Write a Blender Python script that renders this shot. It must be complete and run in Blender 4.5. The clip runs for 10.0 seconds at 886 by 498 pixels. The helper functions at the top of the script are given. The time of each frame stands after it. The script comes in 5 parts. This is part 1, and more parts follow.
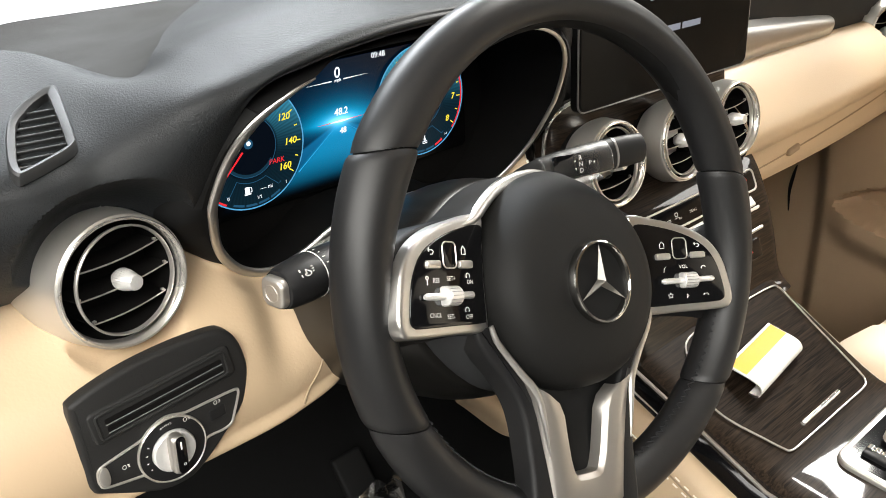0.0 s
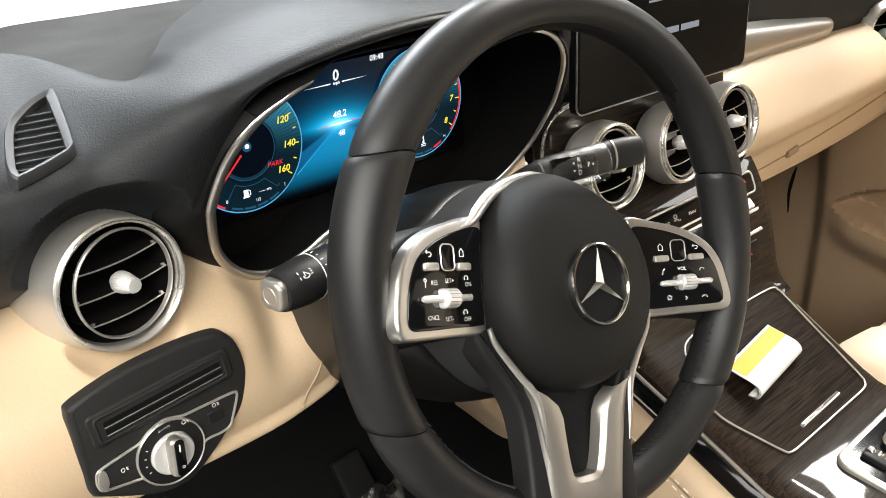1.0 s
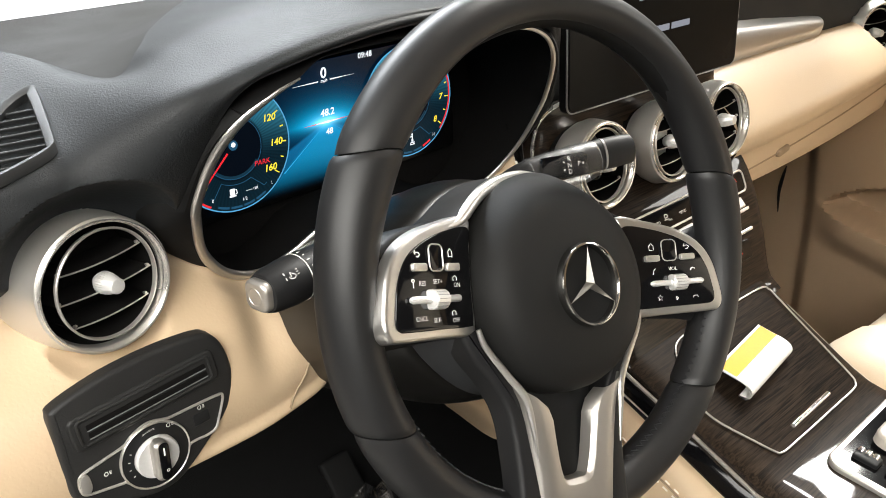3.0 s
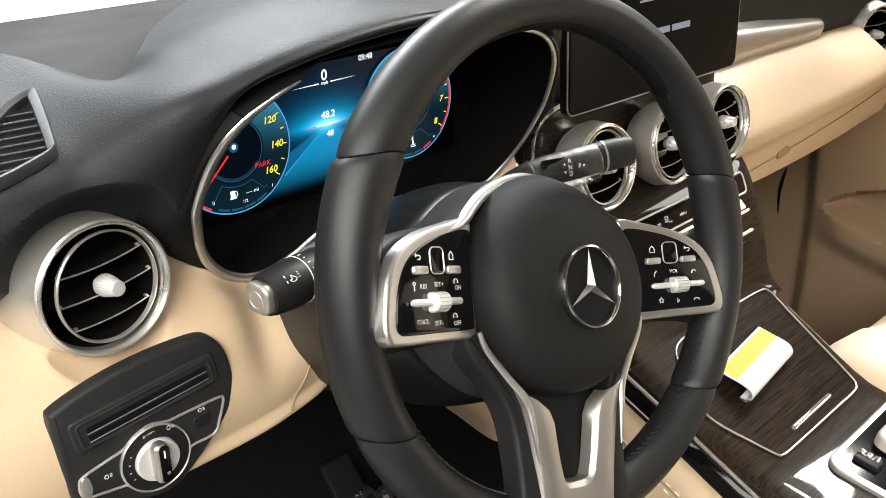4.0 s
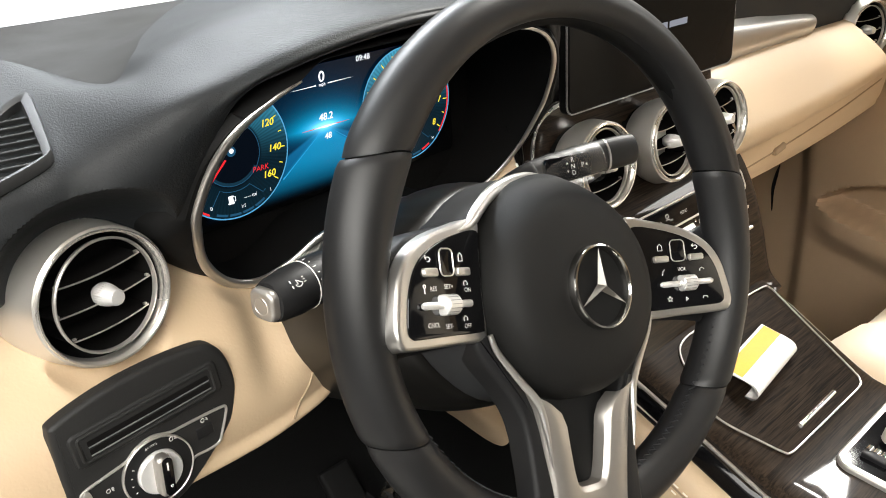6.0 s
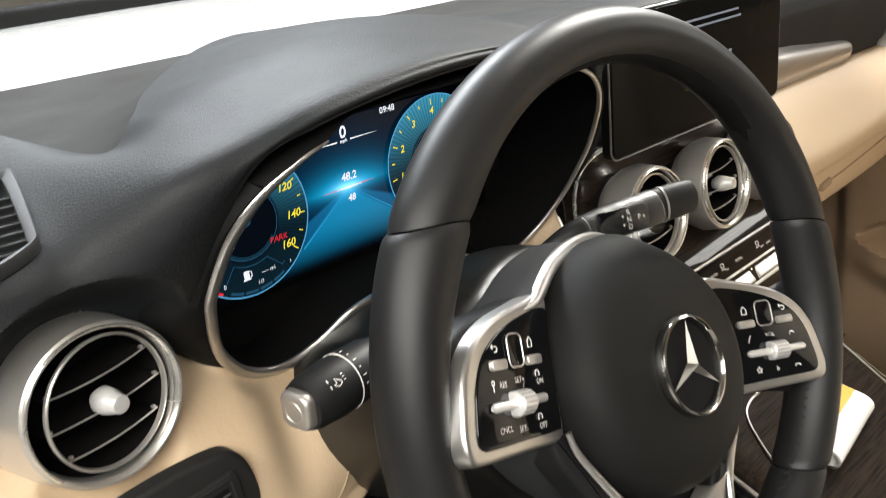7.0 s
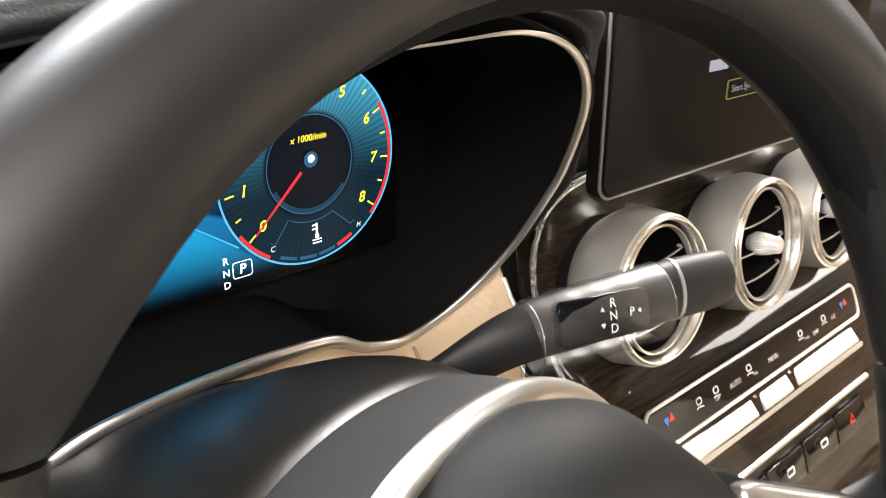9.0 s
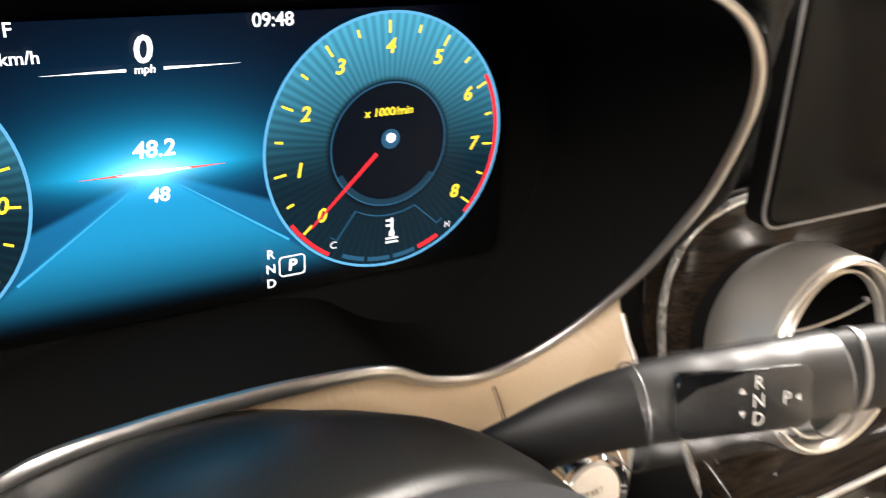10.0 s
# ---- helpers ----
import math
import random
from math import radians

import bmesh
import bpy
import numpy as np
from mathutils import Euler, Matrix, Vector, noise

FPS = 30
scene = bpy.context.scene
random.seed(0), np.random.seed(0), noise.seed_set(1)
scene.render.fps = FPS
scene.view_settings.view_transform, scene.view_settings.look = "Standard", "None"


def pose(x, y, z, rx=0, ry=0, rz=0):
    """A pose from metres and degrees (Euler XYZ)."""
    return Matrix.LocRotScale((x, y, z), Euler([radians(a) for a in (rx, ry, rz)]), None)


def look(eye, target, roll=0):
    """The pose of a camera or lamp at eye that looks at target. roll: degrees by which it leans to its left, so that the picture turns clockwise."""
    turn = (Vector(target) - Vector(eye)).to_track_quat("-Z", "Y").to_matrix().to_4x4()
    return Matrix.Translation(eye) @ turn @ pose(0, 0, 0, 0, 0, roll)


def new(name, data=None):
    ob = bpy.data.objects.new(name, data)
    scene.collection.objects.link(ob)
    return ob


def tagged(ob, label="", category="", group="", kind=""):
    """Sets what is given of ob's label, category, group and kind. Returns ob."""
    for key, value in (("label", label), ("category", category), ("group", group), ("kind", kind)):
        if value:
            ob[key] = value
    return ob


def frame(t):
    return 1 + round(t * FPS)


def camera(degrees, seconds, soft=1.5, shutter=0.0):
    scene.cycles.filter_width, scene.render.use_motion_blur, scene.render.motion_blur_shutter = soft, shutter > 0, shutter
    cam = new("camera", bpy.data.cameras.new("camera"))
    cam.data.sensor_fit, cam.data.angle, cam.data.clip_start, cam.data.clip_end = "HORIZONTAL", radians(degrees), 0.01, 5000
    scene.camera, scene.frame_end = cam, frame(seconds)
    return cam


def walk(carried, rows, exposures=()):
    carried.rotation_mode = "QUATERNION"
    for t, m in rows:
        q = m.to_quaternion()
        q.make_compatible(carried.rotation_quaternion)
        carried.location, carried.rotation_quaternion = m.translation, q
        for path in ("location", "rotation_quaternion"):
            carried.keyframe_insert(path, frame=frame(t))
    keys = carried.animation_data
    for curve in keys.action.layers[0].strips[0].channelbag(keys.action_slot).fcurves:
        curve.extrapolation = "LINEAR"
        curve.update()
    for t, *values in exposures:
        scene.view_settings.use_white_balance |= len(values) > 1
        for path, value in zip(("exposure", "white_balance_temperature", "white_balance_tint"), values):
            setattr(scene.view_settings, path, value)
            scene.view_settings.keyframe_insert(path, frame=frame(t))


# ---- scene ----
cam = camera(54.5, 10.0, soft=0.9, shutter=0.4)
PATH = [
    (0, (-0.427, -0.329, 0.98), (0.757, 1.041, 0.131), -2.5),
    (0.5, (-0.427, -0.33, 0.98), (0.759, 1.041, 0.135), -2.6),
    (1, (-0.426, -0.33, 0.98), (0.759, 1.042, 0.136), -2.6),
    (1.5, (-0.424, -0.328, 0.98), (0.763, 1.041, 0.132), -2.5),
    (2, (-0.421, -0.327, 0.979), (0.772, 1.036, 0.129), -2.5),
    (2.5, (-0.42, -0.326, 0.977), (0.778, 1.032, 0.128), -2.4),
    (4, (-0.42, -0.324, 0.978), (0.782, 1.033, 0.133), -2.3),
    (4.5, (-0.419, -0.323, 0.978), (0.785, 1.03, 0.131), -2.3),
    (5, (-0.42, -0.324, 0.977), (0.788, 1.028, 0.132), -2.3),
    (6.3, (-0.423, -0.287, 0.971), (0.815, 1.046, 0.14), -3.5),
    (6.5, (-0.42, -0.265, 0.97), (0.824, 1.069, 0.15), -4.1),
    (7, (-0.385, -0.221, 0.958), (0.869, 1.146, 0.212), -5.5),
    (7.5, (-0.321, -0.178, 0.943), (0.892, 1.263, 0.271), -5.4),
    (8, (-0.233, -0.118, 0.902), (1.027, 1.284, 0.233), -5.4),
    (8.5, (-0.184, -0.095, 0.892), (1.125, 1.233, 0.168), -2.4),
    (9, (-0.1354, -0.0524, 0.8889), (0.8668, 1.0250, 0.2650), 0.75),
    (9.5, (-0.0840, -0.0345, 0.8725), (0.8138, 1.1160, 0.2180), 2.55),
    (10, (-0.052, 0.005, 0.862), (0.905, 1.557, 0.04), 2.9),
]
EXPOSURES = [(0.0, -0.09, 6350, 10), (6.5, -0.10, 6350, 10), (7.0, -0.35, 6350, 10), (8.0, -0.30, 6450, 10), (8.5, 0.20, 6500, 11), (9.2, 0.55, 6500, 13), (10.0, 0.47, 6650, 14)]
walk(cam, [(t, look(eye, target, roll)) for t, eye, target, roll in PATH], EXPOSURES)

# ---- light: a bright showroom, imitated by unseen lamps added above and round the car ----
world = bpy.data.worlds.new("world")
scene.world = world
world.use_nodes = True
world.node_tree.nodes["Background"].inputs[0].default_value = (1.0, 0.97, 0.92, 1)
world.node_tree.nodes["Background"].inputs[1].default_value = 0.24


def lamp(name, eye, target, size_x, size_y, watts, colour=(1.0, 0.965, 0.89)):
    data = bpy.data.lights.new(name, "AREA")
    data.shape, data.size, data.size_y, data.energy, data.color = "RECTANGLE", size_x, size_y, watts, colour
    ob = new(name, data)
    ob.matrix_world = look(eye, target)
    return ob


# area lamps added to brighten dash, bonnet and rim; they match no known fittings
lamp("fill_lamp_left", (-2.4, -0.9, 2.78), (0.0, 0.1, 0.7), 3.0, 1.3, 200)
lamp("fill_lamp_front", (0.6, 2.4, 3.0), (0.5, 0.9, 0.8), 2.4, 0.5, 250, (0.94, 0.98, 1.0))
lamp("fill_lamp_back", (-1.7, -2.4, 2.4), (0.0, 0.1, 0.75), 2.4, 1.0, 108)
lamp("fill_lamp_right", (2.7, 0.65, 3.05), (0.8, 0.1, 0.5), 0.8, 1.1, 330)
lamp("fill_lamp_side", (3.4, -1.2, 2.0), (0.2, 0.25, 0.65), 0.9, 0.45, 22)

# ---- materials ----


def material(name, colour, rough=0.5, metal=0.0, bump=0.0, scale=60.0, vary=0.06, kind="noise", spec=0.5, coat=0.0, spots=0.0):
    """A surface with colour that varies at two scales, and fine relief."""
    m = bpy.data.materials.new(name)
    m.use_nodes = True
    nt = m.node_tree
    n, ln = nt.nodes, nt.links
    b = n["Principled BSDF"]
    b.inputs["Roughness"].default_value = rough
    b.inputs["Metallic"].default_value = metal
    b.inputs["Specular IOR Level"].default_value = spec
    b.inputs["Coat Weight"].default_value = coat
    b.inputs["Coat Roughness"].default_value = 0.04
    co = n.new("ShaderNodeTexCoord")
    big = n.new("ShaderNodeTexNoise")
    big.inputs["Scale"].default_value = 9.0
    big.inputs["Detail"].default_value = 4.0
    fine = n.new("ShaderNodeTexNoise")
    fine.inputs["Scale"].default_value = scale * 6
    ln.new(co.outputs["Object"], big.inputs["Vector"])
    ln.new(co.outputs["Object"], fine.inputs["Vector"])
    both = n.new("ShaderNodeMath")
    both.operation = "ADD"
    ln.new(big.outputs["Fac"], both.inputs[0])
    ln.new(fine.outputs["Fac"], both.inputs[1])
    ramp = n.new("ShaderNodeMapRange")
    ramp.inputs[1].default_value, ramp.inputs[2].default_value = 0.6, 1.4
    ramp.inputs[3].default_value, ramp.inputs[4].default_value = 1 - vary, 1 + vary
    ln.new(both.outputs[0], ramp.inputs[0])
    mul = n.new("ShaderNodeVectorMath")
    mul.operation = "SCALE"
    mul.inputs[0].default_value = colour[:3]
    ln.new(ramp.outputs[0], mul.inputs["Scale"])
    ln.new(mul.outputs[0], b.inputs["Base Color"])
    rr = n.new("ShaderNodeMapRange")
    rr.inputs[1].default_value, rr.inputs[2].default_value = 0.3, 0.7
    rr.inputs[3].default_value, rr.inputs[4].default_value = rough * 0.88, min(1.0, rough * 1.12)
    ln.new(big.outputs["Fac"], rr.inputs[0])
    ln.new(rr.outputs[0], b.inputs["Roughness"])
    if bump:
        bp = n.new("ShaderNodeBump")
        bp.inputs["Strength"].default_value = bump
        bp.inputs["Distance"].default_value = 0.0006
        if kind == "grain":
            tex = n.new("ShaderNodeTexVoronoi")
            tex.inputs["Scale"].default_value = scale
            tex.feature = "SMOOTH_F1"
            warp = n.new("ShaderNodeTexNoise")
            warp.inputs["Scale"].default_value = scale * 0.7
            mix = n.new("ShaderNodeVectorMath")
            mix.operation = "MULTIPLY_ADD"
            mix.inputs[1].default_value = (0.004,) * 3
            ln.new(co.outputs["Object"], warp.inputs["Vector"])
            ln.new(warp.outputs["Color"], mix.inputs[0])
            ln.new(co.outputs["Object"], mix.inputs[2])
            ln.new(mix.outputs[0], tex.inputs["Vector"])
            ln.new(tex.outputs["Distance"], bp.inputs["Height"])
        else:
            tex = n.new("ShaderNodeTexNoise")
            tex.inputs["Scale"].default_value = scale
            tex.inputs["Detail"].default_value = 6.0
            ln.new(co.outputs["Object"], tex.inputs["Vector"])
            ln.new(tex.outputs["Fac"], bp.inputs["Height"])
        ln.new(bp.outputs[0], b.inputs["Normal"])
    return m


def wood_material():
    m = material("dark_wood", (0.1, 0.06, 0.04), rough=0.42, coat=0.42, spec=0.05)
    nt = m.node_tree
    n, ln = nt.nodes, nt.links
    b = n["Principled BSDF"]
    co = n.new("ShaderNodeTexCoord")
    mp = n.new("ShaderNodeMapping")
    mp.inputs["Scale"].default_value = (5.0, 150.0, 150.0)
    mp.inputs["Rotation"].default_value = (0.2, 0.3, 0.5)
    ln.new(co.outputs["Object"], mp.inputs[0])
    a = n.new("ShaderNodeTexNoise")
    a.inputs["Scale"].default_value = 3.0
    a.inputs["Detail"].default_value = 8.0
    a.inputs["Distortion"].default_value = 1.1
    ln.new(mp.outputs[0], a.inputs["Vector"])
    r = n.new("ShaderNodeValToRGB")
    r.color_ramp.elements[0].position, r.color_ramp.elements[0].color = 0.36, (0.0040, 0.0027, 0.0021, 1)
    r.color_ramp.elements[1].position, r.color_ramp.elements[1].color = 0.70, (0.034, 0.023, 0.0155, 1)
    ln.new(a.outputs["Fac"], r.inputs[0])
    ln.new(r.outputs[0], b.inputs["Base Color"])
    return m


def glow(name, colour, strength):
    m = bpy.data.materials.new(name)
    m.use_nodes = True
    b = m.node_tree.nodes["Principled BSDF"]
    b.inputs["Base Color"].default_value = (0.002, 0.002, 0.002, 1)
    b.inputs["Specular IOR Level"].default_value = 0.06
    b.inputs["Roughness"].default_value = 0.25
    b.inputs["Emission Color"].default_value = (*colour, 1)
    b.inputs["Emission Strength"].default_value = strength
    return m


def glass_material(name, tint=(1, 1, 1), gloss=0.06, rough=0.02):
    """A thin clear sheet: what lies behind shows through, with a weak mirror image over it."""
    m = bpy.data.materials.new(name)
    m.use_nodes = True
    n, ln = m.node_tree.nodes, m.node_tree.links
    clear, shine, mix = n.new("ShaderNodeBsdfTransparent"), n.new("ShaderNodeBsdfGlossy"), n.new("ShaderNodeMixShader")
    clear.inputs[0].default_value = (*tint, 1)
    shine.inputs["Roughness"].default_value = rough
    mix.inputs[0].default_value = gloss
    ln.new(clear.outputs[0], mix.inputs[1])
    ln.new(shine.outputs[0], mix.inputs[2])
    ln.new(mix.outputs[0], n["Material Output"].inputs[0])
    return m


BLACK_LEATHER = material("black_dash_leather", (0.0140, 0.0156, 0.0170), 0.55, spec=0.26, bump=0.48, scale=700, kind="grain", vary=0.10)
# the dash's black again, made browner and matter to stand in for shade
SHADED_BLACK = material("shaded_dash_black", (0.016, 0.0150, 0.0130), 0.70, spec=0.25, bump=0.25, scale=700, kind="grain", vary=0.10)
VENT_GREY = material("vent_grey_plastic", (0.030, 0.031, 0.032), 0.42, spec=0.4, bump=0.12, scale=900, vary=0.08)
RIM_LEATHER = material("smooth_black_leather", (0.0085, 0.0085, 0.009), 0.46, spec=0.42, bump=0.08, scale=700, vary=0.08)
PANEL_BLACK = material("grained_black_panel", (0.017, 0.0168, 0.0165), 0.50, spec=0.26, bump=0.25, scale=700, kind="grain", vary=0.08)
HUB_LEATHER = material("airbag_cover_vinyl", (0.0075, 0.0074, 0.0070), 0.62, spec=0.20, bump=0.15, scale=900, vary=0.08)
VOID_BLACK = material("felt_black", (0.0065, 0.0062, 0.0060), 0.95, spec=0.05)
BLACK_PLASTIC = material("black_plastic", (0.0095, 0.0095, 0.010), 0.48, spec=0.26, bump=0.15, scale=900)
SHROUD_BLACK = material("shroud_plastic", (0.0085, 0.0080, 0.0072), 0.36, spec=0.22, bump=0.10, scale=900, kind="grain")
BACK_PLASTIC = material("back_plate_plastic", (0.030, 0.031, 0.033), 0.62, spec=0.3, bump=0.06, scale=900)
SOFT_BLACK = material("matt_black", (0.004, 0.004, 0.004), 0.75, spec=0.2)
SCREEN_GLASS = material("display_glass", (0.010, 0.0095, 0.0090), 0.10, vary=0.02, spec=0.03)
GLOSS_BLACK = material("gloss_black", (0.004, 0.004, 0.0045), 0.07, vary=0.02, spec=0.25)
BEIGE = material("beige_leather", (0.53, 0.398, 0.258), 0.5, bump=0.22, scale=380, kind="grain", vary=0.04)
SEAM = material("beige_seam", (0.30, 0.22, 0.14), 0.7)
CREAM = material("cream_leather", (0.70, 0.60, 0.465), 0.5, bump=0.2, scale=380, kind="grain", vary=0.04)
SILVER = material("satin_silver", (0.64, 0.615, 0.575), 0.36, metal=0.80, bump=0.03, scale=900, vary=0.05)
LIP_SILVER = material("polished_lip_silver", (0.76, 0.735, 0.69), 0.27, metal=0.85, vary=0.04)
DARK_SILVER = material("dark_silver", (0.36, 0.355, 0.35), 0.35, metal=0.7, vary=0.05)
FROSTED = material("frosted_silver", (0.78, 0.77, 0.75), 0.30, metal=0.50, vary=0.04)
SPOKE_SILVER = material("brushed_spoke_silver", (0.50, 0.475, 0.44), 0.42, metal=0.92, bump=0.03, scale=900, vary=0.05)
# beige of the door lining, with the shade on that side put into its colour
SHADED_BEIGE = material("shaded_door_lining", (0.36, 0.250, 0.155), 0.55, bump=0.22, scale=380, kind="grain", vary=0.05)
TAUPE = material("taupe_lacquer", (0.40, 0.36, 0.315), 0.38, vary=0.04)
WHEEL_SILVER = material("wheel_satin_silver", (0.56, 0.545, 0.52), 0.33, metal=0.92, bump=0.03, scale=900, vary=0.05)
CHROME = material("chrome", (0.86, 0.85, 0.83), 0.08, metal=1.0, vary=0.02)
EMBLEM_CHROME = material("emblem_chrome", (0.42, 0.41, 0.39), 0.16, metal=1.0, vary=0.02)
KNOB_SILVER = material("knob_silver", (0.80, 0.79, 0.77), 0.30, metal=0.45, vary=0.04)
STAR_SILVER = material("emblem_silver", (0.26, 0.245, 0.222), 0.50, metal=0.9, vary=0.04)
WOOD = wood_material()
CARPET = material("black_carpet", (0.004, 0.004, 0.004), 0.95, spec=0.1, bump=0.9, scale=900, vary=0.3)
WHITE_PAPER = material("white_paper", (0.86, 0.84, 0.80), 0.6, vary=0.03)
YELLOW = material("yellow_paper", (0.72, 0.38, 0.006), 0.6, vary=0.05)
WHITE_PAINT = material("white_paint", (0.85, 0.85, 0.84), 0.12, coat=0.6, vary=0.03)
CREAM_WALL = material("cream_wall", (0.80, 0.76, 0.68), 0.7, bump=0.1, scale=30)
DARK_WALL = material("grey_wall", (0.16, 0.15, 0.14), 0.7, bump=0.1, scale=30)
FLOOR_TILE = material("showroom_floor", (0.40, 0.38, 0.35), 0.3, vary=0.06)
PRINT = material("pale_print", (0.80, 0.78, 0.74), 0.5, vary=0.02)
RED_PRINT = material("red_print", (0.70, 0.05, 0.03), 0.5, vary=0.02)
BLUE_PRINT = material("blue_print", (0.08, 0.22, 0.7), 0.5, vary=0.02)
STITCH = material("pale_stitching", (0.88, 0.82, 0.72), 0.8)
DARK_STITCH = material("black_stitching", (0.012, 0.012, 0.014), 0.7)
FILM = glass_material("clear_film", (0.90, 0.90, 0.90), 0.085, 0.40)
FILM_LOOSE = glass_material("loose_film", (0.8, 0.8, 0.8), 0.35, 0.05)
FILM_EDGE = glass_material("film_edge", (0.8, 0.8, 0.8), 0.20, 0.4)
SPOT_GLOW = glow("spot_lamp_glow", (1.0, 0.93, 0.82), 45.0)
GLASS = glass_material("windscreen_glass", gloss=0.04)
YELLOW_GLOW = glow("yellow_digits", (1.0, 0.80, 0.05), 1.2)
WHITE_GLOW = glow("white_digits", (0.95, 0.97, 1.0), 1.3)
RED_GLOW = glow("red_marks", (1.0, 0.03, 0.04), 1.1)
BLUE_GLOW = glow("pale_blue_marks", (0.13, 0.50, 0.85), 0.85)
LANE_GLOW = glow("lane_marks", (0.04, 0.42, 0.80), 1.0)
HORIZON_GLOW = glow("horizon_red", (1.0, 0.16, 0.12), 1.1)
DIM_GLOW = glow("faint_blue_marks", (0.012, 0.05, 0.085), 0.8)
TEAL_GLOW = glow("dim_blue_marks", (0.03, 0.14, 0.26), 0.7)

# ---- mesh helpers ----


def part(name, bm, mat, parent=None, label="", smooth=True):
    """Links a bmesh as one mesh object, under a thing or a part where one is given."""
    me = bpy.data.meshes.new(name)
    bm.normal_update()
    bm.to_mesh(me)
    bm.free()
    me.materials.append(mat)
    if smooth:
        me.polygons.foreach_set("use_smooth", [True] * len(me.polygons))
        me.set_sharp_from_angle(angle=radians(38))
    ob = new(name, me)
    if parent is not None:
        ob.parent = parent
    if label:
        tagged(ob, label)
    return ob


def thing(name, m=Matrix(), label="", category="", group="", kind=""):
    ob = new(name)
    ob.empty_display_size = 0.02
    ob.matrix_world = m
    return tagged(ob, label, category, group, kind)


def loft(rings, closed=True, caps=False):
    """A skin over rings of equal count."""
    bm = bmesh.new()
    rows = [[bm.verts.new(p) for p in ring] for ring in rings]
    for a, b in zip(rows, rows[1:]):
        count = len(a)
        for i in range(count if closed else count - 1):
            j = (i + 1) % count
            bm.faces.new((a[i], a[j], b[j], b[i]))
    if caps:
        bm.faces.new(rows[0][::-1])
        bm.faces.new(rows[-1])
    bmesh.ops.recalc_face_normals(bm, faces=bm.faces)
    return bm


def spline(points, count, closed=False):
    """Points along a smooth curve through the given ones."""
    p = np.array(points, float)
    n = len(p)
    segs = n if closed else n - 1
    out = []
    for s in np.linspace(0, segs, count, endpoint=not closed):
        i = min(int(s), segs - 1)
        f = s - i
        if closed:
            a, b, c, d = p[(i - 1) % n], p[i], p[(i + 1) % n], p[(i + 2) % n]
        else:
            b, c = p[i], p[i + 1]
            a = p[i - 1] if i else 2 * b - c
            d = p[i + 2] if i + 2 < n else 2 * c - b
        out.append(0.5 * (2 * b + (c - a) * f + (2 * a - 5 * b + 4 * c - d) * f * f + (3 * b - a - 3 * c + d) * f**3))
    return np.array(out)


def tube(path, radius, sides=14, closed=False, flat=1.0, normal=None, caps=True):
    """A skin along a path; radius is a number or one for each point; flat thins it along normal."""
    path = np.array(path, float)
    n = len(path)
    rad = np.broadcast_to(np.array(radius, float), (n,))
    rings = []
    up = np.array(normal if normal is not None else (0.13, 0.2, 0.97), float)
    for i in range(n):
        if closed:
            t = path[(i + 1) % n] - path[i - 1]
        else:
            t = path[min(i + 1, n - 1)] - path[max(i - 1, 0)]
        t = t / np.linalg.norm(t)
        side = np.cross(t, up)
        side /= np.linalg.norm(side)
        top = np.cross(side, t)
        rings.append([path[i] + rad[i] * (math.cos(a) * side + flat * math.sin(a) * top) for a in np.linspace(0, 2 * math.pi, sides, endpoint=False)])
    if closed:
        rings.append(rings[0])
        bm = loft(rings)
        bmesh.ops.remove_doubles(bm, verts=bm.verts, dist=1e-6)
        return bm
    return loft(rings, caps=caps)


def lathe(profile, count=48, closed=True):
    """A profile of (radius, height) turned about local z."""
    rings = [[(r * math.cos(a), r * math.sin(a), h) for a in np.linspace(0, 2 * math.pi, count, endpoint=False)] for r, h in profile]
    return loft(rings)


def plate(outline, low, high, bevel=0.0, steps=3):
    """A flat outline in local x, y, from low to high in z, with a rounded upper edge."""
    o = np.array(outline, float)
    area = sum(o[i - 1][0] * o[i][1] - o[i][0] * o[i - 1][1] for i in range(len(o)))
    if area < 0:
        o = o[::-1]

    def inset(d):
        out = []
        for i in range(len(o)):
            e1, e2 = o[i] - o[i - 1], o[(i + 1) % len(o)] - o[i]
            n1 = np.array((-e1[1], e1[0])) / (np.linalg.norm(e1) + 1e-9)
            n2 = np.array((-e2[1], e2[0])) / (np.linalg.norm(e2) + 1e-9)
            b = (n1 + n2) / max(0.4, 1 + n1 @ n2)
            out.append(o[i] + d * b)
        return out

    rings = [[(x, y, low) for x, y in o]]
    for k in range(steps + 1 if bevel else 1):
        a = math.pi / 2 * k / steps if bevel else 0
        rings.append([(x, y, high - bevel * (1 - math.sin(a))) for x, y in inset(bevel * (1 - math.cos(a)))])
    return loft(rings, caps=True)


def rounded(w, h, r, steps=5, x=0.0, y=0.0):
    """The outline of a rounded rectangle."""
    out = []
    for cx, cy, a0 in ((w / 2 - r, h / 2 - r, 0), (-w / 2 + r, h / 2 - r, 90), (-w / 2 + r, -h / 2 + r, 180), (w / 2 - r, -h / 2 + r, 270)):
        for k in range(steps + 1):
            a = radians(a0 + 90 * k / steps)
            out.append((x + cx + r * math.cos(a), y + cy + r * math.sin(a)))
    return out


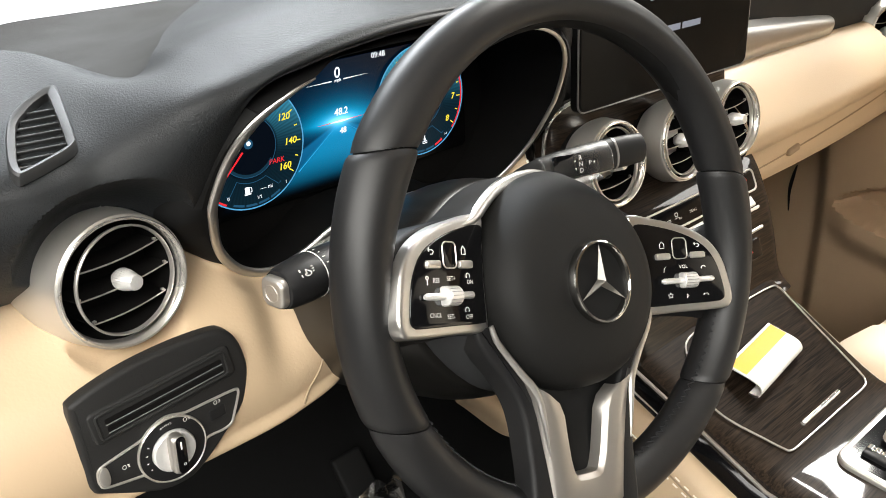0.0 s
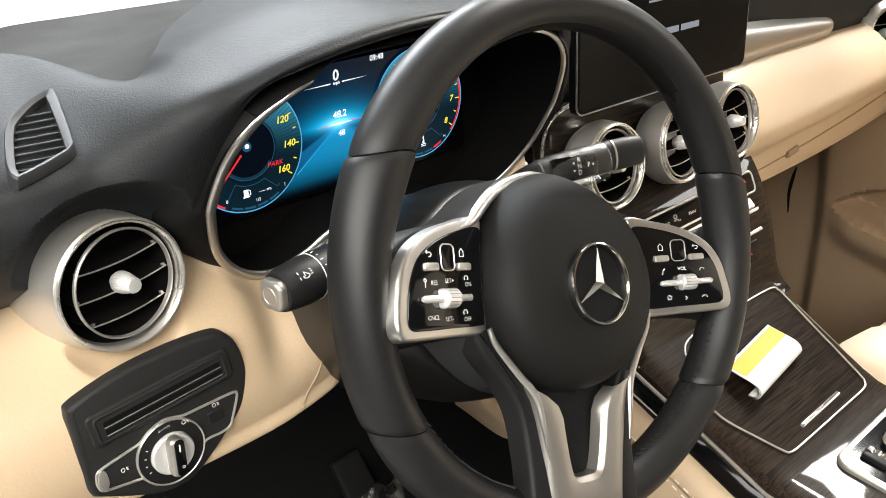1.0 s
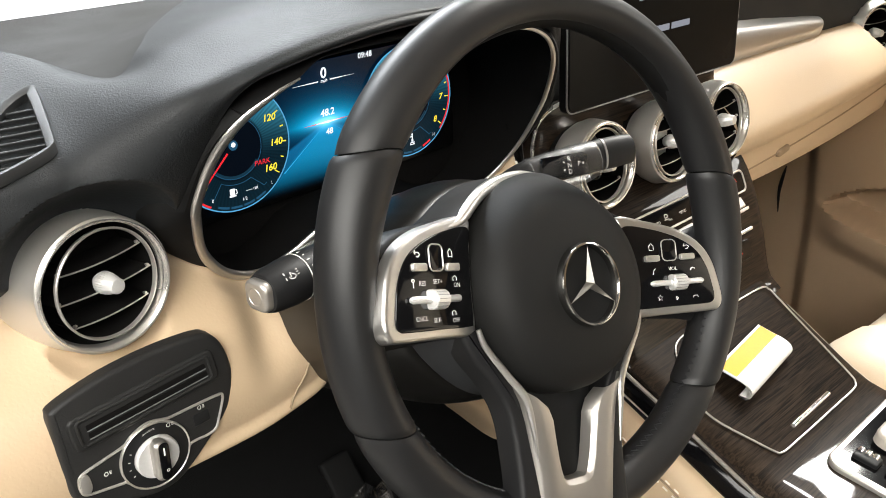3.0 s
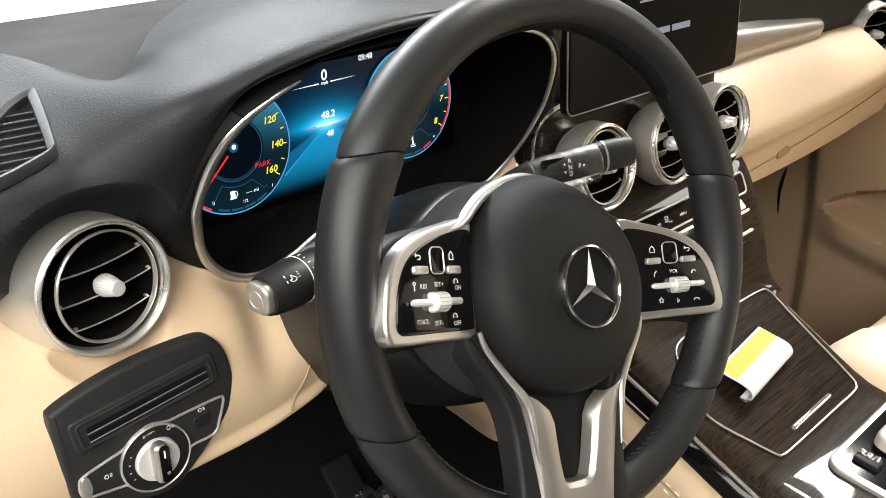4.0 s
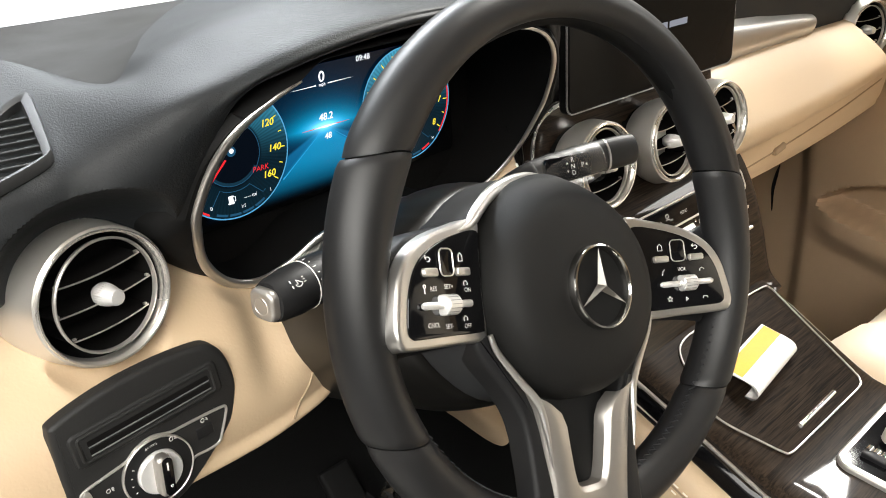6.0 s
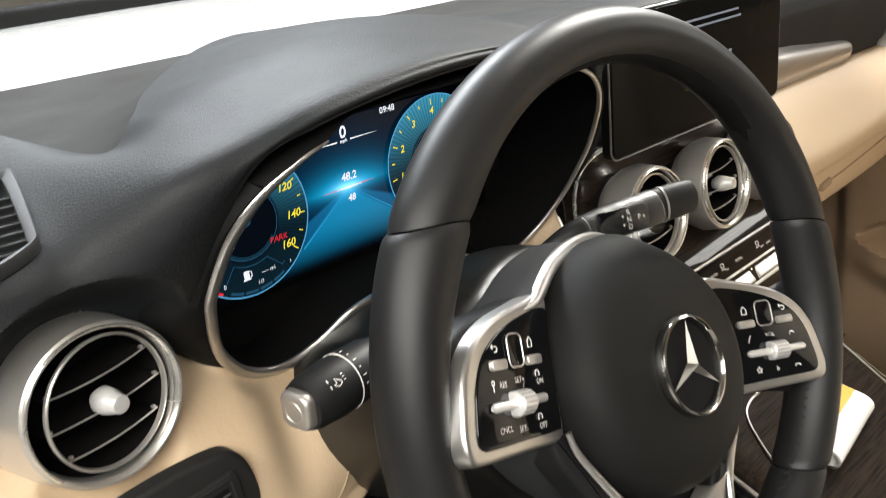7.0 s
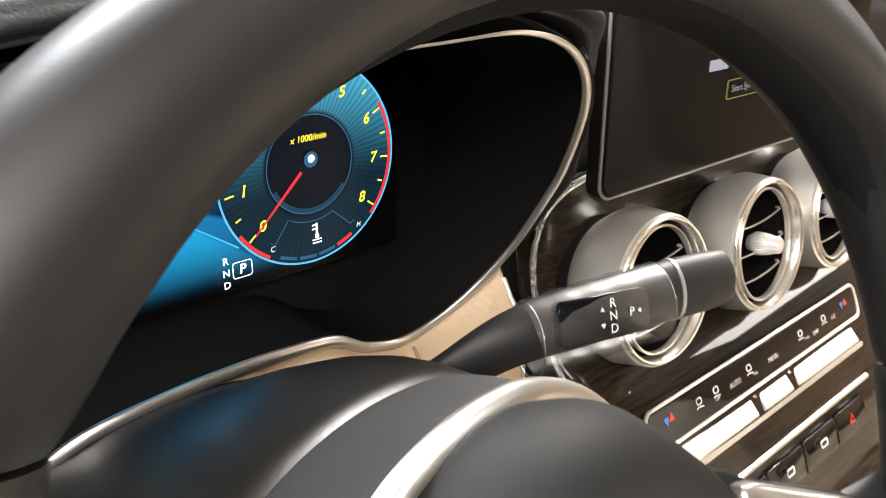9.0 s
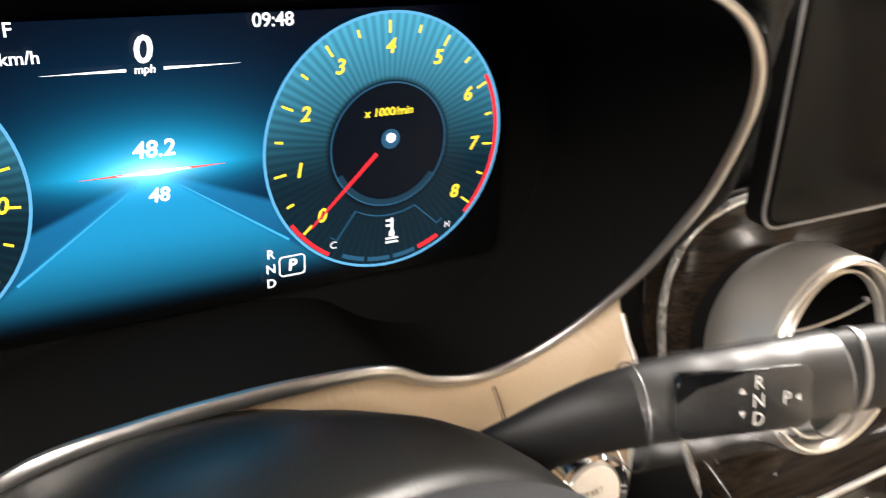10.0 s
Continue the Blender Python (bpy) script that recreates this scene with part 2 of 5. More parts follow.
def box(w, d, h, bevel=0.0, m=Matrix()):
    """A block about its centre, its edges rounded."""
    bm = bmesh.new()
    bmesh.ops.create_cube(bm, size=1.0)
    bmesh.ops.scale(bm, vec=(w, d, h), verts=bm.verts)
    if bevel:
        bmesh.ops.bevel(bm, geom=bm.edges, offset=bevel, segments=3, affect="EDGES", profile=0.6)
    bmesh.ops.transform(bm, matrix=m, verts=bm.verts)
    return bm


def moved(bm, m):
    bmesh.ops.transform(bm, matrix=m, verts=bm.verts)
    return bm


def words(name, text, size, mat, m, parent, shear=0.0, align="CENTER", bold=0.0):
    """Lettering as a flat mesh, in local x and y of m."""
    cu = bpy.data.curves.new(name, "FONT")
    cu.body, cu.size, cu.align_x, cu.align_y, cu.shear = text, size, align, "CENTER", shear
    cu.offset = bold
    cu.resolution_u = 3
    tmp = bpy.data.objects.new("tmp", cu)
    me = bpy.data.meshes.new_from_object(tmp)
    bpy.data.objects.remove(tmp)
    bpy.data.curves.remove(cu)
    me.materials.clear()
    me.materials.append(mat)
    ob = new(name, me)
    ob.parent = parent
    ob.matrix_local = m
    return ob


def turned(x, y, z, normal, up=(0, 0, 1)):
    """A pose whose local z is the normal and whose local y is near up."""
    n = Vector(normal).normalized()
    u = Vector(up)
    r = u.cross(n).normalized()
    u = n.cross(r)
    return Matrix.Translation((x, y, z)) @ Matrix((r, u, n)).transposed().to_4x4()

# ---- the showroom and the car's shell ----
ROOM_LOW = -0.42
tagged(part("floor", box(16, 16, 0.1, 0, pose(0, 2, ROOM_LOW - 0.05)), FLOOR_TILE), "pale polished showroom floor", "floor", kind="structure")
tagged(part("ceiling", box(16, 16, 0.1, 0, pose(0, 2, 3.35)), DARK_WALL), "plain grey showroom ceiling", "ceiling", kind="structure")
for name, m, w, d, mat in (("wall_north", pose(0, 10, 1.5), 16, 0.2, CREAM_WALL), ("wall_south", pose(0, -6, 1.5), 16, 0.2, DARK_WALL), ("wall_east", pose(8, 2, 1.5), 0.2, 16, DARK_WALL), ("wall_west", pose(-8, 2, 1.5), 0.2, 16, DARK_WALL)):
    tagged(part(name, box(w, d, 3.9, 0, m), mat), "plain showroom wall", "wall", kind="structure")

# rows of small unseen ceiling spots, which glint in the gloss surfaces
for i in range(14):
    spot = thing("ceiling_spot", pose(-3.6 + 1.2 * (i % 7), -2.2 - 1.7 * (i // 7) - 0.3 * ((i * 3) % 4), 3.27), "small round white ceiling spot lamp", "spot lamp", "ceiling spots")
    part("ring", lathe([(0.085, 0.03), (0.085, 0.0), (0.060, -0.004), (0.058, 0.02)], 20), WHITE_PAINT, spot)
    part("lens", lathe([(0.058, 0.008), (0.0005, 0.004)], 20), SPOT_GLOW, spot)

# unseen glowing discs added on the rear wall, only to glint in the wood
for i in range(12):
    spot = thing("glint_lamp", pose(-2.6 + 0.5 * i, -5.88, 1.15 + 0.35 * ((i * 5) % 3), 90, 0, 0), "small round glowing disc added behind the car for glints", "wall lamp", "wall lamps")
    part("ring", lathe([(0.075, -0.02), (0.075, 0.03), (0.055, 0.035)], 20), WHITE_PAINT, spot)
    part("lens", lathe([(0.055, 0.034), (0.0005, 0.040)], 20), SPOT_GLOW, spot)

shell = thing("car_shell", label="white car body round the cabin, with its bonnet and roof", category="car body")
rings = []
for x in np.linspace(-0.5, 1.28, 15):
    u = (x - 0.39) / 0.89
    rings.append([(x, y, z - 0.03 * u * u) for y, z in spline([(0.87, 0.77), (0.89, 0.795), (1.1, 0.815), (1.4, 0.82), (1.60, 0.805), (1.66, 0.77), (1.68, 0.60)], 22)])
part("bonnet", loft(rings, closed=False), WHITE_PAINT, shell)
part("grille_edge", box(1.9, 0.06, 0.20, 0.015, pose(0.39, 1.72, 0.735)), SOFT_BLACK, shell, "black grille edge of the car")
rings = []
for x in np.linspace(-0.36, 1.14, 9):
    rings.append([(x, y, z - 0.05 * ((x - 0.39) / 0.75) ** 2) for y, z in ((0.02, 1.36), (-0.3, 1.40), (-1.0, 1.41), (-1.7, 1.36))])
part("roof", loft(rings, closed=False), BEIGE, shell, "roof with pale headlining")
for s, x in (("l", -0.43), ("r", 1.21)):
    part("roof_pillar", tube([(x, 0.72, 0.80), (x + (0.02 if s == "l" else -0.02), 0.42, 1.08), (x + (0.07 if s == "l" else -0.07), 0.05, 1.34), (x + (0.07 if s == "l" else -0.07), -0.5, 1.40)], 0.035, 12), SOFT_BLACK, shell)
part("passenger_door", loft([[(1.20 + 0.02 * math.sin(6 * z), y, z) for y in np.linspace(-0.9, 0.75, 12)] for z in np.linspace(-0.05, 0.80, 10)], closed=False), BEIGE, shell)
rings = [[(x, 0.87 - 0.86 * k + 0.06 * ((x - 0.39) / 0.8) ** 2 * -1, 0.79 + 0.57 * k) for x in np.linspace(-0.40, 1.18, 9)] for k in (0, 0.5, 1)]
pane = part("windscreen", loft(rings, closed=False), GLASS, shell, "clear windscreen")
pane.visible_shadow = False

# ---- floor of the cabin ----
tagged(part("cabin_floor", loft([[(x, y, z) for y, z in spline([(-1.4, 0.0), (-0.2, 0.0), (0.25, 0.02), (0.55, 0.16), (0.72, 0.40), (0.78, 0.70)], 24)] for x in np.linspace(-0.48, 1.20, 12)], closed=False), CARPET), "black carpet of the footwell", "carpet", kind="structure")

# ---- dashboard ----


def surface(stations, across, along, span=None):
    """A smooth skin through profiles of (y, z) at stations of x."""
    xs = sorted(stations)
    cols = np.array([[(x, *p) for p in spline(stations[x], along)] for x in xs])
    grid = np.array([spline(cols[:, k], across) for k in range(along)])
    return loft(grid, closed=False)


def holed(bm, m, r):
    """Removes the skin where a round vent sits in it."""
    inv = m.inverted()
    gone = [v for v in bm.verts if (inv @ v.co).xy.length < r and abs((inv @ v.co).z) < 0.13]
    bmesh.ops.delete(bm, geom=gone, context="VERTS")
    return bm


VENT_LEFT = turned(-0.2500, 0.229, 0.7095, (0.09, -1, 0.065))


def sunk(bm, m, near, far, depth):
    """Presses a skin back round a vent, so that its housing stands proud."""
    inv = m.inverted()
    for v in bm.verts:
        p = inv @ v.co
        rho = p.xy.length
        if rho < far and abs(p.z) < 0.13:
            f = max(0.0, (rho - near) / (far - near))
            limit = -depth + (depth + 0.10) * f * f
            if p.z > limit:
                v.co = m @ Vector((p.x, p.y, limit))
    return bm


CENTRE_VENTS = [turned(x, 0.1952, z, (-0.03, -1, 0.19)) for x, z in ((0.2752, 0.6683), (0.4008, 0.6634), (0.5115, 0.6635))]
VENT_RIGHT = turned(1.092, 0.262, 0.668, (-0.25, -0.96, 0.05))
# the cluster's opening
CX = 0.018
HALF = [(0.0, 0.838), (0.06, 0.838), (0.104, 0.8355), (0.136, 0.827), (0.161, 0.811), (0.178, 0.788), (0.187, 0.755), (0.1865, 0.735), (0.1775, 0.700), (0.153, 0.669), (0.121, 0.655), (0.089, 0.663), (0.062, 0.680), (0.03, 0.6855), (0.0, 0.687)]
OUTLINE = [(CX + x, z) for x, z in HALF] + [(CX - x, z) for x, z in HALF[-2:0:-1]]
OUT = spline(OUTLINE, 240, closed=True)


def lean(z):
    """How far forward the bezel's plane lies."""
    return 0.598 - 0.5 * z


def inside(x, z):
    hit = False
    for i in range(len(OUT)):
        (ax, az), (bx, bz) = OUT[i - 1], OUT[i]
        if (az > z) != (bz > z) and x < ax + (z - az) / (bz - az) * (bx - ax):
            hit = not hit
    return hit


def opened(bm):
    """Removes the skin inside the cluster's opening."""
    gone = [q for q in bm.faces if abs(q.calc_center_median().x - CX) < 0.19 and 0.64 < q.calc_center_median().z < 0.80 and all(inside(v.co.x, v.co.z) for v in q.verts)]
    bmesh.ops.delete(bm, geom=gone, context="FACES")
    edge = np.array(OUT)
    for v in bm.verts:
        if abs(v.co.x - CX) < 0.19 and 0.64 < v.co.z < 0.80 and inside(v.co.x, v.co.z):
            x, z = edge[np.argmin(np.hypot(edge[:, 0] - v.co.x, edge[:, 1] - v.co.z))]
            v.co = (x, lean(z) + 0.0015, z)
        elif abs(v.co.x - CX) < 0.20 and 0.635 < v.co.z < 0.72 and v.co.y < 0.29:
            far = min(1.0, np.min(np.hypot(edge[:, 0] - v.co.x, edge[:, 1] - v.co.z)) / 0.014)
            v.co.y += (lean(v.co.z) + 0.0015 - v.co.y) * (1 - far * far * (3 - 2 * far))
    return bm


dash = thing("dashboard", label="dashboard with black grained top and beige leather lower part", category="dashboard")
TOP = {
    -0.43: [(0.86, 0.77), (0.60, 0.77), (0.43, 0.78), (0.38, 0.82), (0.33, 0.82), (0.29, 0.803), (0.272, 0.783), (0.270, 0.755), (0.280, 0.72), (0.32, 0.685)],
    -0.30: [(0.86, 0.78), (0.60, 0.775), (0.43, 0.785), (0.375, 0.855), (0.30, 0.830), (0.238, 0.803), (0.225, 0.783), (0.228, 0.757), (0.252, 0.720), (0.305, 0.686)],
    -0.24: [(0.86, 0.785), (0.60, 0.78), (0.42, 0.785), (0.358, 0.855), (0.30, 0.833), (0.238, 0.808), (0.222, 0.788), (0.224, 0.762), (0.250, 0.720), (0.300, 0.686)],
    -0.185: [(0.86, 0.79), (0.60, 0.78), (0.365, 0.785), (0.303, 0.833), (0.26, 0.840), (0.207, 0.836), (0.194, 0.818), (0.204, 0.788), (0.236, 0.735), (0.285, 0.690)],
    -0.145: [(0.86, 0.795), (0.60, 0.785), (0.40, 0.795), (0.335, 0.843), (0.27, 0.853), (0.205, 0.848), (0.187, 0.839), (0.190, 0.831), (0.206, 0.823), (0.30, 0.812)],
    -0.10: [(0.86, 0.80), (0.64, 0.79), (0.47, 0.803), (0.405, 0.845), (0.28, 0.866), (0.20, 0.860), (0.180, 0.853), (0.182, 0.847), (0.20, 0.843), (0.33, 0.840)],
    -0.02: [(0.86, 0.80), (0.72, 0.795), (0.57, 0.815), (0.495, 0.850), (0.31, 0.876), (0.20, 0.869), (0.179, 0.862), (0.181, 0.856), (0.20, 0.852), (0.33, 0.848)],
    0.06: [(0.86, 0.80), (0.75, 0.80), (0.64, 0.822), (0.560, 0.852), (0.34, 0.877), (0.20, 0.866), (0.180, 0.861), (0.182, 0.856), (0.20, 0.852), (0.33, 0.846)],
    0.13: [(0.86, 0.80), (0.76, 0.805), (0.67, 0.825), (0.590, 0.848), (0.34, 0.870), (0.20, 0.856), (0.180, 0.850), (0.182, 0.845), (0.20, 0.841), (0.32, 0.834)],
    0.185: [(0.86, 0.80), (0.68, 0.815), (0.58, 0.838), (0.46, 0.852), (0.32, 0.858), (0.215, 0.846), (0.190, 0.838), (0.194, 0.829), (0.212, 0.820), (0.30, 0.805)],
    0.232: [(0.86, 0.80), (0.68, 0.813), (0.58, 0.832), (0.46, 0.845), (0.33, 0.847), (0.250, 0.834), (0.228, 0.818), (0.228, 0.795), (0.238, 0.770), (0.29, 0.74)],
    0.30: [(0.86, 0.80), (0.68, 0.81), (0.58, 0.825), (0.46, 0.838), (0.36, 0.838), (0.29, 0.823), (0.268, 0.80), (0.262, 0.77), (0.262, 0.74), (0.27, 0.71)],
    0.60: [(0.86, 0.80), (0.68, 0.81), (0.58, 0.82), (0.45, 0.828), (0.37, 0.825), (0.31, 0.81), (0.295, 0.787), (0.292, 0.765), (0.293, 0.75), (0.298, 0.735)],
    0.85: [(0.86, 0.80), (0.68, 0.81), (0.58, 0.82), (0.45, 0.828), (0.37, 0.825), (0.31, 0.81), (0.292, 0.785), (0.288, 0.755), (0.290, 0.720), (0.296, 0.688)],
    1.19: [(0.86, 0.79), (0.68, 0.80), (0.58, 0.81), (0.45, 0.815), (0.37, 0.815), (0.31, 0.80), (0.29, 0.78), (0.283, 0.75), (0.284, 0.715), (0.292, 0.685)],
}
part("upper_dash", holed(holed(sunk(surface({x: p[3:] for x, p in TOP.items()}, 340, 110), VENT_LEFT, 0.050, 0.098, 0.026), VENT_LEFT @ pose(0.006, 0, 0), 0.0490), VENT_RIGHT, 0.050), BLACK_LEATHER, dash, "black grained leather hood and dash front")
part("windscreen_shelf", surface({x: p[:4] for x, p in TOP.items()}, 190, 24), SHADED_BLACK, dash, "black dash shelf under the windscreen, toned for shade")
LOW = {
    -0.43: [(0.34, 0.70), (0.315, 0.685), (0.285, 0.668), (0.240, 0.642), (0.213, 0.60), (0.213, 0.565), (0.23, 0.545), (0.38, 0.55)],
    -0.31: [(0.32, 0.705), (0.295, 0.689), (0.262, 0.668), (0.222, 0.642), (0.2065, 0.60), (0.210, 0.565), (0.226, 0.545), (0.38, 0.55)],
    -0.24: [(0.30, 0.715), (0.27, 0.69), (0.235, 0.665), (0.213, 0.635), (0.205, 0.60), (0.21, 0.565), (0.225, 0.545), (0.38, 0.55)],
    -0.16: [(0.30, 0.71), (0.275, 0.69), (0.24, 0.664), (0.215, 0.635), (0.205, 0.60), (0.21, 0.565), (0.225, 0.545), (0.38, 0.55)],
    -0.12: [(0.268, 0.672), (0.262, 0.664), (0.245, 0.65), (0.220, 0.63), (0.208, 0.60), (0.212, 0.568), (0.227, 0.548), (0.38, 0.553)],
    -0.085: [(0.27, 0.657), (0.264, 0.65), (0.25, 0.64), (0.228, 0.622), (0.214, 0.597), (0.217, 0.572), (0.232, 0.552), (0.38, 0.555)],
    -0.062: [(0.27, 0.668), (0.262, 0.658), (0.255, 0.645), (0.243, 0.625), (0.232, 0.60), (0.233, 0.575), (0.245, 0.555), (0.38, 0.555)],
    -0.03: [(0.262, 0.684), (0.26, 0.675), (0.26, 0.66), (0.264, 0.64), (0.27, 0.60), (0.275, 0.56), (0.285, 0.53), (0.38, 0.53)],
    0.065: [(0.262, 0.684), (0.26, 0.675), (0.26, 0.66), (0.262, 0.64), (0.27, 0.57), (0.28, 0.49), (0.29, 0.465), (0.38, 0.465)],
    0.12: [(0.27, 0.657), (0.264, 0.65), (0.255, 0.64), (0.246, 0.625), (0.252, 0.55), (0.272, 0.45), (0.285, 0.415), (0.38, 0.415)],
    0.18: [(0.262, 0.676), (0.255, 0.665), (0.246, 0.65), (0.236, 0.63), (0.240, 0.55), (0.268, 0.40), (0.282, 0.34), (0.38, 0.34)],
    0.199: [(0.263, 0.692), (0.258, 0.684), (0.250, 0.671), (0.238, 0.645), (0.238, 0.55), (0.262, 0.40), (0.280, 0.31), (0.38, 0.31)],
}


def hollowed(bm):
    """A soft hollow in the knee panel beside the column."""
    for v in bm.verts:
        if v.co.x < 0.0:
            u, w = (v.co.x + 0.130) / 0.019, (v.co.z - 0.632 - 0.3 * (v.co.x + 0.130)) / 0.034
            v.co.y += 0.013 * math.exp(-u * u - w * w)
    return bm


part("lower_dash", opened(hollowed(holed(sunk(surface(LOW, 300, 96), VENT_LEFT, 0.050, 0.084, 0.030), VENT_LEFT @ pose(0.006, 0, 0), 0.0490))), BEIGE, dash, "beige leather lower dash")


def skin_line(stations, x, z0, z1, lift=0.0004, count=20):
    """A line on a skin at one x, from height z0 down to z1."""
    xs = sorted(stations)
    cols = np.array([[(q, *p) for p in spline(stations[q], 60)] for q in xs])
    rows = []
    for k in range(60):
        fine = spline(cols[:, k], 120)
        rows.append(fine[np.argmin(abs(fine[:, 0] - x))])
    rows = [r for r in rows if z1 <= r[2] <= z0 and r[1] < 0.3]
    return [(x, r[1] - lift, r[2]) for r in rows]


part("dash_seam", tube(skin_line(LOW, 0.137, 0.654, 0.50, 0.0008), 0.0010, 6), SEAM, dash)
part("release_slot", box(0.022, 0.006, 0.007, 0.002, pose(-0.079, 0.2185, 0.577, 0, 12, 0)), SEAM, dash)
part("dash_edge", tube(skin_line(LOW, 0.1985, 0.680, 0.36), 0.0014, 8), SILVER, dash, "thin silver edge beside the console")
RIGHT = {
    0.54: [(0.292, 0.700), (0.266, 0.692), (0.227, 0.667), (0.198, 0.637), (0.194, 0.617), (0.205, 0.600), (0.226, 0.587), (0.232, 0.562), (0.240, 0.537), (0.262, 0.520), (0.40, 0.51)],
    0.75: [(0.292, 0.697), (0.266, 0.690), (0.227, 0.667), (0.198, 0.639), (0.194, 0.620), (0.205, 0.604), (0.226, 0.590), (0.231, 0.562), (0.238, 0.536), (0.262, 0.518), (0.40, 0.51)],
    0.95: [(0.296, 0.692), (0.270, 0.686), (0.232, 0.665), (0.205, 0.641), (0.200, 0.624), (0.210, 0.609), (0.230, 0.597), (0.235, 0.567), (0.242, 0.538), (0.265, 0.520), (0.40, 0.51)],
    1.19: [(0.302, 0.690), (0.282, 0.684), (0.250, 0.665), (0.225, 0.643), (0.220, 0.628), (0.228, 0.614), (0.245, 0.604), (0.249, 0.575), (0.255, 0.545), (0.275, 0.525), (0.40, 0.515)],
}
part("passenger_dash", holed(holed(surface(RIGHT, 130, 80), VENT_RIGHT, 0.046), CENTRE_VENTS[2], 0.035), BEIGE, dash, "beige leather passenger side with glove box")
STRIP = {0.54: [(0.293, 0.756), (0.281, 0.742), (0.275, 0.712), (0.283, 0.688)], 0.62: [(0.292, 0.752), (0.280, 0.738), (0.275, 0.712), (0.283, 0.688)], 0.78: [(0.292, 0.737), (0.280, 0.726), (0.276, 0.708), (0.284, 0.687)], 0.90: [(0.293, 0.724), (0.281, 0.716), (0.278, 0.704), (0.285, 0.686)], 0.93: [(0.298, 0.716), (0.288, 0.711), (0.286, 0.702), (0.290, 0.688)], 0.942: [(0.304, 0.706), (0.300, 0.703), (0.299, 0.698), (0.300, 0.692)]}
part("trim_strip", surface(STRIP, 50, 16), WHEEL_SILVER, dash, "satin silver trim strip")
part("trim_gap", tube([(x, 0.2835 + 0.004 * max(0.0, x - 0.8), 0.6895 - 0.006 * (x - 0.54)) for x in np.linspace(0.545, 0.94, 12)], 0.0014, 6), SOFT_BLACK, dash)


def skin_path(stations, curve, lift=0.0004):
    """Points on a skin at (x, z) of its front face."""
    out = []
    for x, z in curve:
        line = skin_line(stations, x, 1.0, 0.0, lift, 20)
        near = min((p for p in line if p[1] < 0.26), key=lambda p: abs(p[2] - z))
        out.append((x, near[1], z))
    return out


part("dash_seam", tube(skin_path(LOW, spline([(-0.0885, 0.624), (-0.0890, 0.611), (-0.0985, 0.5965), (-0.1085, 0.578), (-0.1240, 0.557)], 14), 0.0006), 0.0010, 6), SEAM, dash)
part("glove_box_seam", tube(skin_path(RIGHT, [(x, 0.5535 + 0.062 * (x - 0.64)) for x in np.linspace(0.60, 1.12, 9)]), 0.0013, 6), SEAM, dash)
part("glove_box_latch", box(0.030, 0.012, 0.011, 0.004, pose(0.735, 0.2315, 0.5605, 0, -8, 0)), SEAM, dash)

# ---- instrument cluster ----
cluster = thing("instrument_cluster", label="digital instrument cluster lit blue under the dash hood", category="instrument cluster")


def lifted(x, y, z, z0):
    """The opening's upper edge lies higher and further back, under the hood."""
    a, c = min(1.0, max(0.0, (z0 - 0.80) / 0.025)), min(1.0, max(0.0, (abs(x - CX) - (0.095 if x > CX else 0.085)) / (0.045 if x > CX else 0.040)))
    k = a * a * (3 - 2 * a) * (1 - c * c * (3 - 2 * c))
    return (x, y + 0.012 * k if y < 0.30 else y, z + 0.006 * k)


ring0 = [lifted(x, lean(z) + 0.001, z, z) for x, z in OUT]
deep = [lifted(CX + (x - CX) * 0.985, 0.328, z, z) for x, z in OUT]
part("housing", loft([ring0, deep]), VOID_BLACK, cluster)


def collar(k):
    out = []
    for i, (x, z) in enumerate(OUT):
        a, b = OUT[i - 1], OUT[(i + 1) % len(OUT)]
        n = np.array((b[1] - a[1], -(b[0] - a[0])))
        n = n / np.linalg.norm(n)
        if n @ (np.array((x, z)) - (CX, 0.75)) < 0:
            n = -n
        side = min(1.0, max(0.0, (z - 0.68) / 0.06))
        wide = 0.003 + 0.028 * side * (1 - 0.80 * max(0.0, n[1]))
        d, back = ((0.0, 0.001), (0.30, -0.001), (0.75, 0.006), (1.0, 0.018), (1.15, 0.05))[k]
        out.append(lifted(x + n[0] * wide * d, lean(z) + back * (0.4 + 0.6 * side), z + n[1] * wide * d * (1 if z < 0.815 else 0.5), z))
    return out


part("collar", loft([collar(k) for k in range(5)]), SOFT_BLACK, cluster)
lower = [(CX + s * x, lean(z), z) for s, row in ((-1, HALF[3:]), (1, HALF[-2:1:-1])) for x, z in row]
path = [(-0.0975, 0.1815, 0.8350)] + lower + [(0.088, 0.186, 0.8345), (0.040, 0.192, 0.8330)]
sweep = spline(path, 170)
thick = [0.0008 + 0.0035 * min(1.0, i / 16, max(0.0, (169 - i) / 24 - 0.35)) * (1 - 0.42 * min(1.0, max(0.0, (i - 70) / 40))) for i in range(170)]
part("bezel", tube(sweep, thick, 12, normal=(0, 0.9, 0.45), flat=0.7), WHEEL_SILVER, cluster, "satin silver bezel ring")
part("back_plate", loft([[lifted(x, 0.3262, z, z) for x, z in OUT], [(CX + (x - CX) * 0.02, 0.3262, 0.75 + (z - 0.75) * 0.02) for x, z in OUT]]), VOID_BLACK, cluster)

DISPLAY_Y = 0.3185


